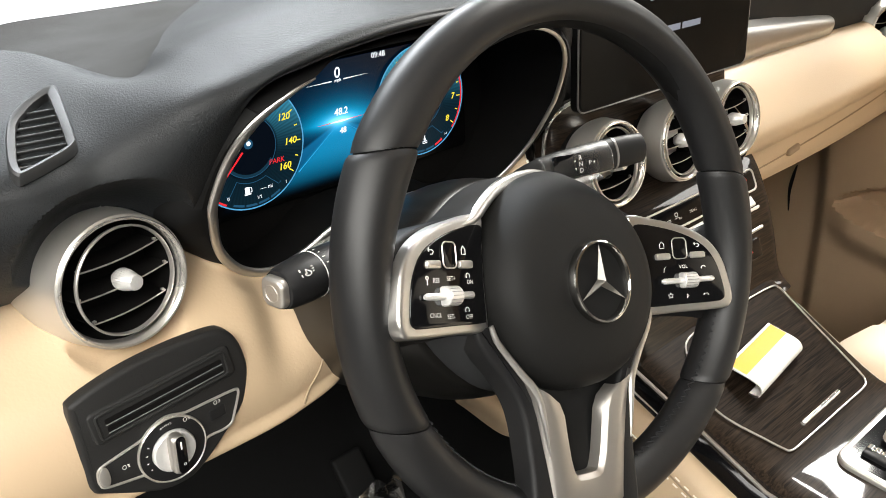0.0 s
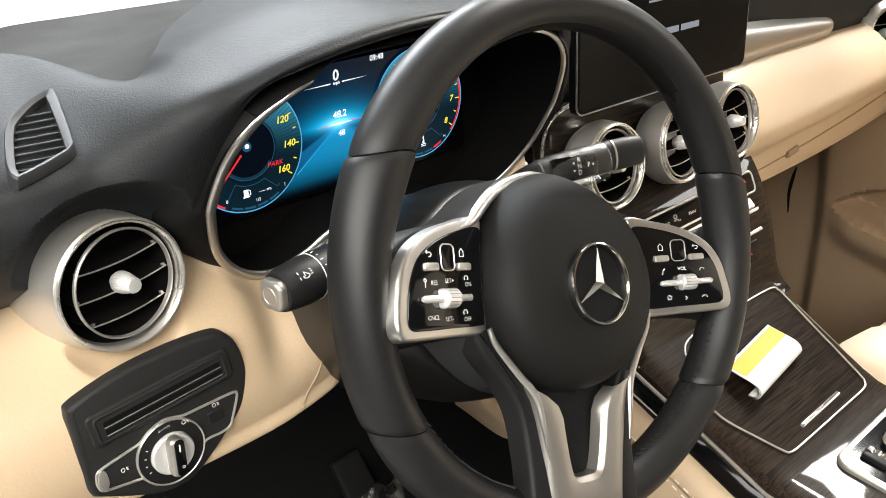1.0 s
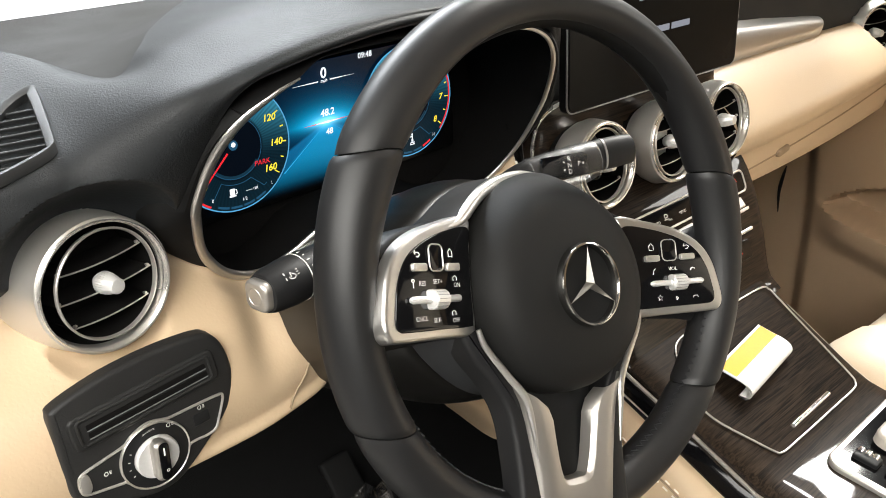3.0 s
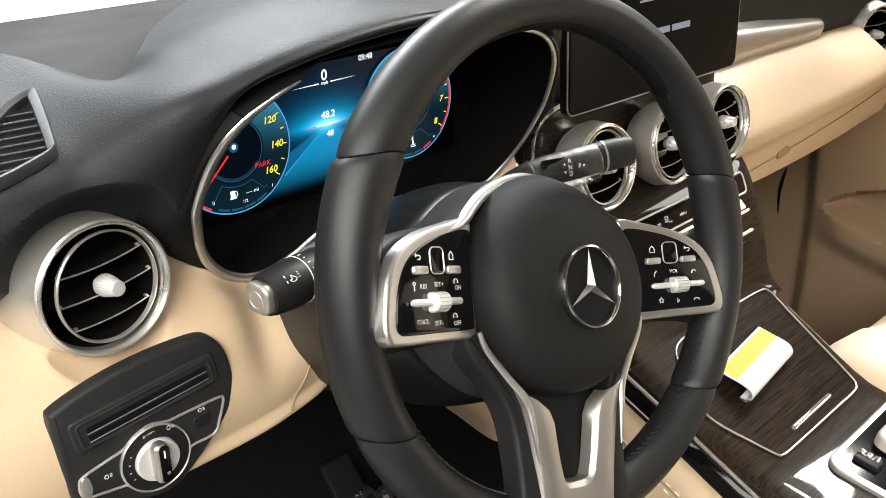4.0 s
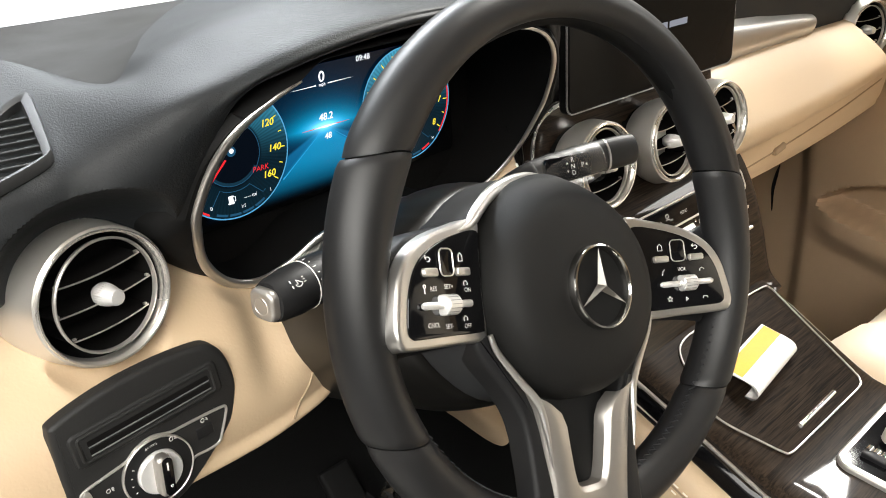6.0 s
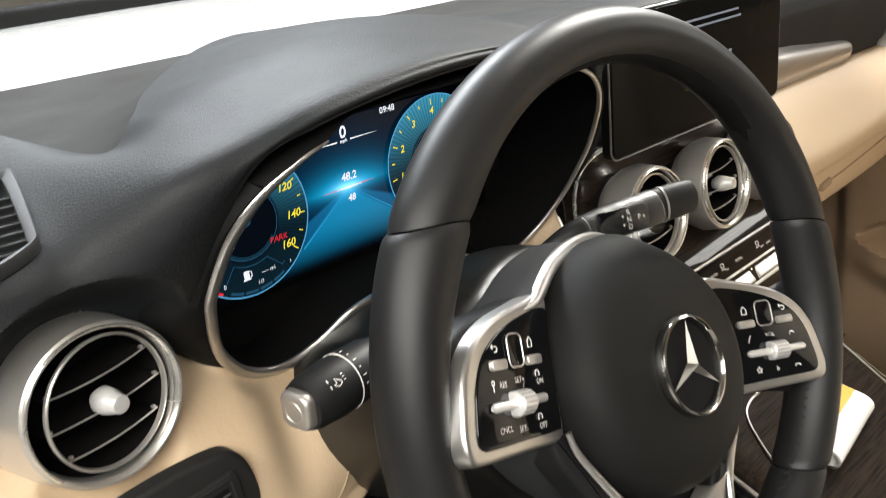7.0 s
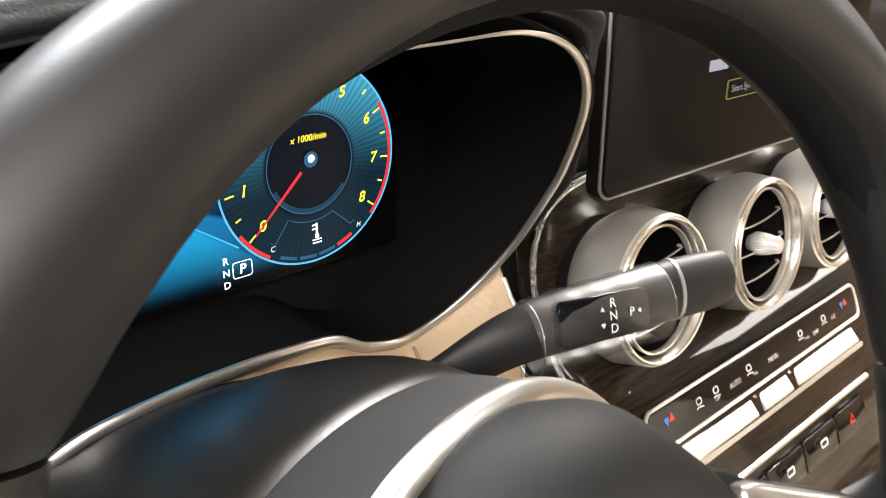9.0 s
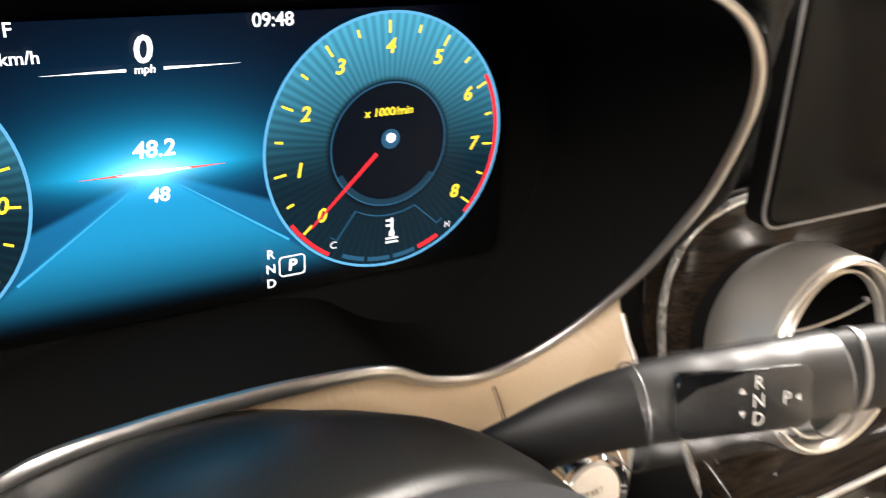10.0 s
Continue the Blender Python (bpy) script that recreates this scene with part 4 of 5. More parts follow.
    drum.matrix_local = pose(s * 0.1215, -0.0025, 0.0050)
    for k in range(7):
        part("groove", box(0.0100, 0.0004, 0.0004, 0, pose(0, 0.0064 * math.sin(radians(-66 + 22 * k)), 0.0064 * math.cos(radians(-66 + 22 * k)), -(-66 + 22 * k), 0, 0)), DARK_SILVER, drum)
    at = lambda x, y: pose(x, y, 0.0029)
    if s < 0:
        for text, x, y in (("RES", -0.131, 0.0075), ("SET+", -0.1165, 0.0085), ("ON", -0.098, 0.0060), ("CNCL", -0.134, -0.0140), ("SET-", -0.1195, -0.0155), ("OFF", -0.1015, -0.0165)):
            words("lettering", text, 0.0041, PRINT, at(x, y), pan)
    else:
        words("lettering", "VOL", 0.0041, PRINT, at(0.120, 0.0085), pan)
    # small picture marks as thin line drawings
    def mark(points, x, y, closed=False):
        part("mark", tube([(x + 0.78 * px, y + 0.78 * py, 0.0031) for px, py in points], 0.00032, 5, closed=closed, normal=(0, 0, 1)), PRINT, pan)
    house = [(-0.0024, -0.003), (-0.0024, 0.0012), (0, 0.0038), (0.0024, 0.0012), (0.0024, -0.003)]
    back = [(-0.003, 0.0015), (0.0015, 0.0015), (0.003, 0.0), (0.0015, -0.002), (-0.0005, -0.002)]
    mark(house, s * 0.1025, 0.0265, True)
    mark(back, s * 0.1340, 0.0255)
    mark([(-0.0034, 0.003), (-0.0044, 0.0015), (-0.0034, 0.0)], s * 0.1340 + 0.0010, 0.0255)
    if s > 0:
        mark([(0.0026 * math.cos(a), 0.0026 * math.sin(a)) for a in np.linspace(0.3, 6.5, 11)][:6], 0.1380, 0.0065)
        mark([(r * math.cos(radians(90 + 36 * k)), r * math.sin(radians(90 + 36 * k))) for k, r in enumerate([0.003, 0.0014] * 5)], 0.1060, -0.0140, True)
        mark([(-0.003, -0.001), (-0.002, 0.001), (0.002, 0.001), (0.003, -0.001)], 0.1380, -0.0150)
        mark([(-0.0012, 0.002), (0.0008, 0), (-0.0012, -0.002)], 0.1215, -0.0150, True)
        mark([(-0.002, -0.003), (-0.001, 0.001), (0.001, 0.003)], 0.1035, 0.0070)
    else:
        for x, y in ((-0.1000, 0.0100), (-0.1035, -0.0120)):
            mark([(0.0024 * math.cos(a), 0.0024 * math.sin(a)) for a in np.linspace(-0.6, 3.8, 9)], x, y)
        mark([(0, -0.003), (0, 0.001)], -0.1395, 0.0072)
        mark([(0.0014 * math.cos(a), 0.0026 + 0.0014 * math.sin(a)) for a in np.linspace(0, 6.28, 9)[:-1]], -0.1395, 0.0072, True)

# silver arc over the airbag cover, and the lower forked spoke
arc = spline([(-0.100, 0.0440, -0.0275), (-0.088, 0.0478, -0.0305), (-0.0785, 0.0540, -0.0345), (-0.070, 0.0605, -0.0375), (-0.056, 0.0695, -0.0425), (-0.038, 0.0775, -0.0480), (-0.018, 0.0835, -0.0540), (0.004, 0.0872, -0.0600), (0.026, 0.0870, -0.0660), (0.045, 0.0830, -0.0700), (0.062, 0.0745, -0.0722), (0.076, 0.0625, -0.0735)], 68)
part("upper_arc", tube(arc, [0.0012 + 0.0034 * min(1.0, k / 12) * (1 - 0.56 * max(0.0, (k - 42) / 17)) for k in range(60)] + [0.0026 - 0.0002 * k for k in range(8)], 12, normal=(0, 0.35, 1), flat=0.6), WHEEL_SILVER, wheel, "satin silver arc over the airbag cover")
for s in (-1, 1):
    line = spline([(s * 0.083, -0.024, -0.027), (s * 0.078, -0.036, -0.027), (s * 0.062, -0.056, -0.026), (s * 0.050, -0.072, -0.024), (s * 0.0455, -0.092, -0.0235), (s * 0.0425, -0.115, -0.0245)], 30)
    part("trim_line", tube(line, np.interp(np.arange(30), (0, 16, 22, 29), (0.0020, 0.0030, 0.0024, 0.0006)), 10, normal=(0, 0, 1), flat=0.8), WHEEL_SILVER, wheel)
    side = spline([(s * 0.094, -0.020), (s * 0.088, -0.040), (s * 0.070, -0.062), (s * 0.058, -0.085), (s * 0.054, -0.12), (s * 0.052, -0.172), (s * 0.030, -0.175), (s * 0.034, -0.10), (s * 0.05, -0.06), (s * 0.07, -0.03)], 50, True)
    part("spoke_side", plate(side, -0.050, -0.031, 0.004), BLACK_PLASTIC, wheel)
half = [((-0.054, -0.066), (-0.034, -0.076)), ((-0.049, -0.076), (-0.024, -0.083)), ((-0.0455, -0.090), (-0.0195, -0.092)), ((-0.043, -0.106), (-0.0175, -0.106)), ((-0.0405, -0.124), (-0.0150, -0.121)), ((-0.0385, -0.142), (-0.0130, -0.129)), ((-0.0370, -0.160), (-0.0112, -0.1335)), ((-0.0300, -0.170), (-0.0085, -0.1350)), ((-0.012, -0.173), (-0.004, -0.1352))]
pairs = half + [((-o[0], o[1]), (-i[0], i[1])) for o, i in half[::-1]]
rings = []
for o, i in pairs:
    o, i = np.array(o), np.array(i)
    u = (i - o) / np.linalg.norm(i - o)
    rings.append([(*(o), -0.012), (*(o), -0.003), (*(o + 0.0012 * u), -0.0006), (*(o + 0.004 * u), 0.0012), (*((o + i) / 2), 0.0020), (*(i - 0.0042 * u), 0.0010), (*(i - 0.0036 * u), 0.0008), (*(i - 0.0004 * u), -0.0024), (*(i), -0.012)])
part("forked_spoke", loft(rings, closed=False), SPOKE_SILVER, wheel, "satin silver forked lower spoke").matrix_local = pose(0, 0, -0.0205, 4, 0, 0)
part("fork_back", plate([(-0.036, -0.064), (-0.028, -0.150), (0.028, -0.150), (0.036, -0.064)], -0.060, -0.042, 0.002), SOFT_BLACK, wheel)

blade = spline([(0.070, 0.040), (0.078, 0.054), (0.094, 0.055), (0.112, 0.044), (0.122, 0.020), (0.118, -0.010), (0.100, -0.016), (0.078, 0.0)], 40, True)
paddle = part("shift_paddle", plate(blade, -0.006, 0.0, 0.002), SOFT_BLACK, wheel, "black gear paddle behind the spoke")
paddle.matrix_local = pose(-0.015, 0.002, -0.050, 0, -6, 0)
for w, h in ((0.008, 0.0010), (0.0010, 0.008)):
    part("paddle_mark", box(w, h, 0.0006, 0, pose(0.090, 0.047, 0.0004, 0, 0, 15)), PRINT, paddle)

# ---- column, stalks ----
col = thing("steering_column", pose(0, 0, 0.70, 72, 0, 0), "black plastic steering column shroud with stalks", "steering column")


# both follow the silver arc's line, set back along the column
BACK = [(-0.105, 0.030, -0.032), (-0.094, 0.0445, -0.0335), (-0.0785, 0.0555, -0.0345), (-0.070, 0.0610, -0.0375), (-0.056, 0.0695, -0.0425), (-0.038, 0.0775, -0.0480), (-0.018, 0.0835, -0.0540), (0.004, 0.0872, -0.0600), (0.026, 0.0870, -0.0660), (0.045, 0.0830, -0.0700), (0.062, 0.0745, -0.0720), (0.080, 0.058, -0.0740), (0.093, 0.035, -0.074), (0.098, 0.005, -0.072), (0.092, -0.030, -0.068), (0.050, -0.064, -0.060), (0.0, -0.072, -0.052), (-0.050, -0.064, -0.044), (-0.095, -0.030, -0.036), (-0.108, 0.005, -0.032)]
BACK = spline(BACK, 90, True)
BEHIND = col.matrix_world.inverted() @ WHEEL


def back_rings(steps):
    return loft([[(x * k, y * k, z - d) for x, y, z in BACK] for k, d in steps])


part("back_plate", back_rings(((0.955, 0.002), (0.975, 0.003), (1.005, 0.010), (1.030, 0.020), (1.050, 0.032), (1.056, 0.0395), (1.048, 0.0425), (1.02, 0.0435))), BACK_PLASTIC, wheel, "grey plastic back of the wheel hub").matrix_local = Matrix()
part("upper_shroud", back_rings(((0.96, 0.0490), (1.02, 0.0480), (1.052, 0.0500), (1.076, 0.0545), (1.098, 0.0620), (1.125, 0.0730), (1.145, 0.0860), (1.148, 0.100), (1.120, 0.130), (1.06, 0.170), (1.02, 0.24))), SHROUD_BLACK, col, "grained black column shroud").matrix_local = BEHIND
part("stalk_module", box(0.085, 0.052, 0.046, 0.007, pose(-0.066, 0.026, -0.124)), BLACK_PLASTIC, col)
for x, y in ((-0.100, 0.052), (-0.090, 0.048), (-0.094, 0.040)):
    part("module_mark", box(0.0035, 0.0012, 0.0006, 0, pose(x, y, -0.0985)), PRINT, col)

left = thing("wiper_stalk", label="black wiper and indicator stalk with a silver end button", category="stalk")
axis = turned(-0.1835, 0.1175, 0.7225, (-0.965, -0.17, 0.03)) @ Matrix.Diagonal((0.90, 0.90, 1.0, 1.0))
def along(m, profile, name, mat, parent, squash=1.0, count=28, label=""):
    rings = [[m @ Vector((r * math.cos(a), squash * r * math.sin(a), h)) for a in np.linspace(0, 2 * math.pi, count, endpoint=False)] for r, h in profile]
    return part(name, loft(rings, caps=True), mat, parent, label)
along(axis, [(0.0145, -0.118), (0.0145, -0.060), (0.0175, -0.052), (0.0185, -0.034), (0.0183, -0.030)], "stalk_arm", BLACK_PLASTIC, left)
along(axis, [(0.0182, -0.0295), (0.0184, -0.020), (0.0165, -0.004), (0.0150, 0.000), (0.0135, 0.0005)], "stalk_cap", BLACK_PLASTIC, left)
along(axis, [(0.0186, -0.0302), (0.0186, -0.0296)], "stalk_ring", PRINT, left)
button = moved(plate(rounded(0.0235, 0.0235, 0.007, 6), 0.0, 0.0065, 0.003, 4), axis)
part("end_button", button, SPOKE_SILVER, left, "silver end button")
part("end_button_dimple", moved(lathe([(0.0072, 0.0063), (0.0066, 0.0068), (0.0060, 0.0062), (0.0001, 0.0066)], 24), axis), SPOKE_SILVER, left)
def round_stalk(a, h, r=0.0187):
    return axis @ pose(0, 0, h, 0, 0, a) @ pose(r, 0, 0, 0, 90, 0)


for k in range(6):
    part("print_mark", box(0.0024 if k % 2 else 0.0014, 0.0006, 0.0005, 0, round_stalk(8 + 17 * k, -0.0335, 0.0184)), PRINT, left)
part("wiper_mark", moved(tube([(0.0032 * math.sin(a), 0.0038 * math.cos(a), 0) for a in np.linspace(-1.1, 1.1, 9)] + [(0.0008, 0.0016, 0), (0.0008, -0.0016, 0)], 0.0003, 5, closed=True, normal=(0, 0, 1)), round_stalk(44, -0.0150, 0.0184) @ pose(0, 0, 0, 0, 0, 180)), PRINT, left)
for k in (-1, 0, 1):
    part("spray_mark", box(0.0014, 0.0004, 0.0005, 0, round_stalk(44 + 6 * k, -0.0200, 0.0186)), PRINT, left)
for k in (-1, 1):
    part("spray_mark", box(0.0004, 0.0020, 0.0005, 0, round_stalk(44 + 7 * k, -0.0100, 0.0178)), PRINT, left)

gear = thing("gear_stalk", label="black gear selector stalk with film wrapped round it", category="stalk")
gp = spline([(0.066, 0.206, 0.664), (0.088, 0.186, 0.688), (0.115, 0.170, 0.7055), (0.155, 0.157, 0.7100), (0.1985, 0.1470, 0.7108)], 40)
gr = np.interp(np.linspace(0, 1, 40), [0, 0.3, 0.5, 0.68, 1], [0.0105, 0.0116, 0.0130, 0.0141, 0.0147])
part("stalk_arm", tube(gp, gr, 24, normal=(0, -0.9, 0.3), flat=0.62), BLACK_PLASTIC, gear)
part("stalk_ring", tube([(0.1990, 0.1469, 0.7108), (0.2010, 0.1464, 0.7108)], 0.0151, 24, normal=(0, -0.9, 0.3), flat=0.64), DARK_SILVER, gear)
part("end_cap", tube(spline([(0.2012, 0.1464, 0.7108), (0.216, 0.1425, 0.7108), (0.2300, 0.1392, 0.7106), (0.2335, 0.1384, 0.7105)], 16), [0.0148] * 5 + list(np.linspace(0.0148, 0.0134, 9)) + [0.0126, 0.0104], 24, normal=(0, -0.9, 0.3), flat=0.64), BLACK_PLASTIC, gear)
lab = turned(0.1545, 0.1462, 0.7125, (-0.22, -0.92, 0.32), (0.04, 0, 1))
part("shift_plate", moved(plate(rounded(0.050, 0.0205, 0.0050, 6, -0.005), -0.006, 0.0004, 0.0004), lab), GLOSS_BLACK, gear)
for k, c in enumerate("RND"):
    words("lettering", c, 0.0060, PRINT, lab @ pose(-0.001, 0.0058 - 0.0058 * k, 0.0009), gear)
words("lettering", "P", 0.0060, PRINT, lab @ pose(0.0095, 0.0, 0.0009), gear)
def triangle(x, y, spin):
    bm = bmesh.new()
    bm.faces.new([bm.verts.new((1.4e-3 * math.cos(a), 1.4e-3 * math.sin(a), 0)) for a in np.radians((90, 210, 330))])
    return moved(bm, lab @ pose(x, y, 0.0009, 0, 0, spin))
for x, y, spin in ((-0.0070, 0.0035, 0), (-0.0070, -0.0035, 180), (0.0140, 0.0, 90)):
    part("arrow", triangle(x, y, spin), PRINT, gear, smooth=False)
film = thing("clear_film", label="clear protective film wrapped round the gear stalk", category="film")
film_path, film_rad = gp[21:38] - np.array((0, 0.001, 0.0030)), gr[21:38] + 0.0042 + 0.0003 * np.sin(np.arange(17) * 1.9)
part("film_sheet", tube(film_path, film_rad, 20, normal=(0, -0.9, 0.3), flat=0.80, caps=False), FILM, film).visible_shadow = False
for k in (0, 16):
    ring = [film_path[k] + film_rad[k] * (math.cos(a) * np.array((0.10, 0.30, 0.95)) + 0.80 * math.sin(a) * np.array((-0.25, -0.92, 0.30))) for a in np.linspace(0, 2 * math.pi, 30, endpoint=False)]
    part("film_edge", tube(ring, 0.00035, 5, closed=True, normal=(1, 0.1, 0)), FILM_EDGE, film, "cut edge of the film").visible_shadow = False

# ---- round air vents ----


def air_vent(m, label, lip, hole, back, ring, eye=Matrix(), shift=0.0, neck=0.965, group="round air vents"):
    """A round vent: a housing that narrows to a rolled lip, and a turning eye with a thin ring, three slats and a knob; shift sets the lip off the housing's axis."""
    v = thing("air_vent", m, label, "air vent", group)
    off = pose(shift, 0, 0)
    body = lathe([(back * neck * 0.93, -0.12), (back * neck, -0.05), (back * (0.55 + 0.45 * neck), -0.040), (back * (0.85 + 0.15 * neck), -0.031), (back, -0.022), ((back * 2 + lip) / 3, -0.015), ((back + 3 * lip) / 4, -0.006), (lip, -0.001), (lip - 0.0018, 0.0002), (lip - 0.003, -0.003)], 80)
    for q in body.verts:
        q.co.x += shift * min(1.0, max(0.0, (q.co.z + 0.05) / 0.045))
    part("housing", body, SILVER, v, "satin silver vent housing")
    part("lip_ring", lathe([(lip - 0.0016, -0.0022), (lip - 0.0014, 0.0010), (lip - 0.0022, 0.0021), (lip - 0.0034, 0.0020), ((lip + hole) / 2, -0.0006), (hole + 0.0006, -0.0024), (hole, -0.0042), (hole, -0.0110)], 80), LIP_SILVER, v, "polished silver lip").matrix_local = off
    part("inner_wall", lathe([(hole + 0.0003, -0.009), (hole - 0.0005, -0.020), (ring + 0.0010, -0.024), (ring + 0.0006, -0.050), (0.001, -0.051)], 56), VOID_BLACK, v).matrix_local = off
    eye = off @ eye
    part("inner_ring", lathe([(ring - 0.0006, -0.0048), (ring, -0.0018), (ring - 0.0006, -0.0008), (ring - 0.0014, -0.0008), (ring - 0.0019, -0.0018), (ring - 0.0019, -0.0048)], 72), SILVER, v, "thin chrome ring").matrix_local = eye
    for k in (-1, 0, 1):
        y = (0.49 * k - 0.055) * ring
        w = math.sqrt((ring - 0.0020) ** 2 - y * y)
        pts = [(x, y - 0.0026 * (1 - (x / w) ** 2), -0.0095) for x in np.linspace(-w, w, 15)]
        blade = [[(p[0], p[1] + dy, p[2] + dz) for dy, dz in ((0.0006, 0.003), (-0.0006, 0.003), (-0.0008, -0.026), (0.0008, -0.026))] for p in pts]
        slat = part("slat", loft(blade, caps=True), VOID_BLACK, v)
        slat.matrix_local = eye
        part("slat_edge", tube([(p[0], p[1], p[2] + 0.0032) for p in pts], 0.00065, 6, normal=(0, 0, 1)), SILVER, slat)
        for x in (-w + 0.0022, w - 0.0022):
            part("slat_pivot", box(0.0024, 0.0016, 0.0024, 0.0004, pose(x, y + 0.0014, -0.0070)), SILVER, slat)
    rings = []
    for r, h, k in ((0.0060, -0.014, 0), (0.0085, -0.0105, 0), (0.0094, -0.0085, 1), (0.0090, -0.0030, 1), (0.0080, 0.0020, 1), (0.0077, 0.0026, 0), (0.0070, 0.0075, 0), (0.0063, 0.0088, 0), (0.0052, 0.0091, 0), (0.0001, 0.0086, 0)):
        rings.append([(0.84 * r * (1 + 0.055 * k * (i % 2)) * math.cos(a), 0.84 * r * (1 + 0.055 * k * (i % 2)) * math.sin(a), h) for i, a in enumerate(np.linspace(0, 2 * math.pi, 56, endpoint=False))])
    part("knob", loft(rings), KNOB_SILVER, v, "knurled silver knob").matrix_local = eye
    return v


air_vent(VENT_LEFT, "round satin silver air vent with black slats in the driver's corner", 0.0493, 0.0449, 0.0515, 0.0405, pose(0.0034, 0.0, -0.0010, 0, 8.5, 0), 0.0084)
for m in CENTRE_VENTS:
    air_vent(m, "round satin silver air vent in the wood centre panel", 0.0463, 0.0422, 0.0490, 0.0396, pose(0.0010, 0, -0.0012, 0, 5, 0), neck=0.66)
air_vent(VENT_RIGHT, "round satin silver air vent in the passenger's corner", 0.0500, 0.0450, 0.0556, 0.0405, pose(0, 0, -0.004))

# ---- side demister vent ----
dv_n = (-0.06, -0.38, 0.92)
dem = thing("demister_vent", turned(-0.2615, 0.265, 0.8225, dv_n), "black side window vent with thin slats", "air vent")
DV = [(0.0160, 0.0405), (0.0192, 0.0360), (0.0185, 0.0143), (0.0160, -0.0200), (0.0140, -0.0275), (0.0050, -0.0350), (-0.0205, -0.0475), (-0.0262, -0.0470), (-0.0282, -0.0370), (-0.0250, -0.0150), (-0.0200, 0.0040), (-0.0120, 0.0190), (0.0050, 0.0340)]
DVI = [(0.0108, 0.0318), (0.0122, 0.0280), (0.0115, 0.0050), (0.0098, -0.0240), (0.0070, -0.0290), (-0.0190, -0.0420), (-0.0226, -0.0410), (-0.0222, -0.0300), (-0.0165, -0.0020), (-0.0120, 0.0090), (0.0000, 0.0235)]
dvo, dvi = spline(DV, 72, True), spline(DVI, 72, True)
part("frame", loft([[(x * 1.03, y * 1.02, -0.006) for x, y in dvo], [(x, y, 0.0012) for x, y in dvo], [(x * 0.96, y * 0.97, 0.0024) for x, y in dvo], [(0.5 * (x + u), 0.5 * (y + v), 0.0022) for (x, y), (u, v) in zip(dvo, dvi)], [(x, y, 0.0008) for x, y in dvi], [(x, y, -0.022) for x, y in dvi]]), VENT_GREY, dem, "dark grey vent frame")
part("opening", loft([[(x * 1.02, y * 1.02, -0.020) for x, y in dvi], [(x * 0.02, y * 0.02, -0.020) for x, y in dvi]]), VOID_BLACK, dem)
for k in range(8):
    y = -0.0365 + 0.0078 * k
    xs = [p[0] + (q[0] - p[0]) * (y - p[1]) / (q[1] - p[1]) for p, q in zip(dvi, np.roll(dvi, -1, 0)) if (p[1] > y) != (q[1] > y)]
    if len(xs) > 1:
        part("slat", box(max(xs) - min(xs), 0.0013, 0.012, 0.0004, pose((max(xs) + min(xs)) / 2, y, -0.0070, 14, 0, 0)), VENT_GREY, dem)

# ---- light switch panel ----
lp_n = (0.0, -1.0, 0.05)
lights = thing("light_switch_panel", turned(-0.238, 0.208, 0.600, lp_n), "black light switch panel with a round knob and a slotted tray", "switch panel")
LPO = spline([(-0.0674, 0.0400), (-0.0620, 0.0475), (-0.0282, 0.0565), (0.0101, 0.0600), (0.0425, 0.0588), (0.0545, 0.0545), (0.0626, 0.0430), (0.0666, 0.0245), (0.0655, 0.0100), (0.0588, -0.0093), (0.0432, -0.0262), (0.0160, -0.0480), (0.0000, -0.0537), (-0.0220, -0.0506), (-0.0585, -0.0320), (-0.0660, -0.0250), (-0.0680, -0.0080), (-0.0678, 0.0200)], 110, True)
part("panel", plate(LPO, -0.008, 0.004, 0.004, 4), PANEL_BLACK, lights)
TRAY = pose(-0.0020, 0.0268, 0, 0, 0, 5.3)
part("slot_tray", plate(rounded(0.112, 0.0270, 0.005), 0.003, 0.0062, 0.002), PANEL_BLACK, lights).matrix_local = TRAY
part("tray_rim", tube([(x, y, 0.0060) for x, y in rounded(0.101, 0.0195, 0.003)], 0.0014, 8, closed=True, normal=(0, 0, 1)), PANEL_BLACK, lights).matrix_local = TRAY
for y in (0.0028, -0.0038):
    part("slot", plate(rounded(0.092, 0.0040, 0.0012), 0.004, 0.0067), VOID_BLACK, lights).matrix_local = TRAY @ pose(0.001, y, 0)
    part("slot_lip", box(0.092, 0.0007, 0.001, 0.0003, TRAY @ pose(0.001, y - 0.0025, 0.0068)), DARK_SILVER, lights)
SWO = spline([(-0.0606, -0.0138), (-0.0572, -0.0082), (-0.040, -0.0042), (-0.0250, -0.0008), (-0.0180, 0.0045), (-0.0055, 0.0084), (0.0070, 0.0055), (0.012, 0.0048), (0.030, 0.0052), (0.0505, 0.0052), (0.0540, 0.0030), (0.0525, -0.003), (0.0475, -0.0145), (0.0438, -0.0215), (0.036, -0.0238), (0.0225, -0.0240), (0.0180, -0.0310), (0.0095, -0.0405), (-0.0055, -0.0462), (-0.0205, -0.0410), (-0.0290, -0.0310), (-0.0330, -0.0296), (-0.046, -0.0275), (-0.0575, -0.0250), (-0.0605, -0.0205)], 130, True)
part("switch_plate", plate(SWO, 0.003, 0.0052, 0.001), PANEL_BLACK, lights)
part("switch_trim", tube([(x, y, 0.0052) for x, y in SWO], 0.0011, 8, closed=True, normal=(0, 0, 1)), SILVER, lights, "thin silver outline")
KC = (-0.0055, -0.0189)
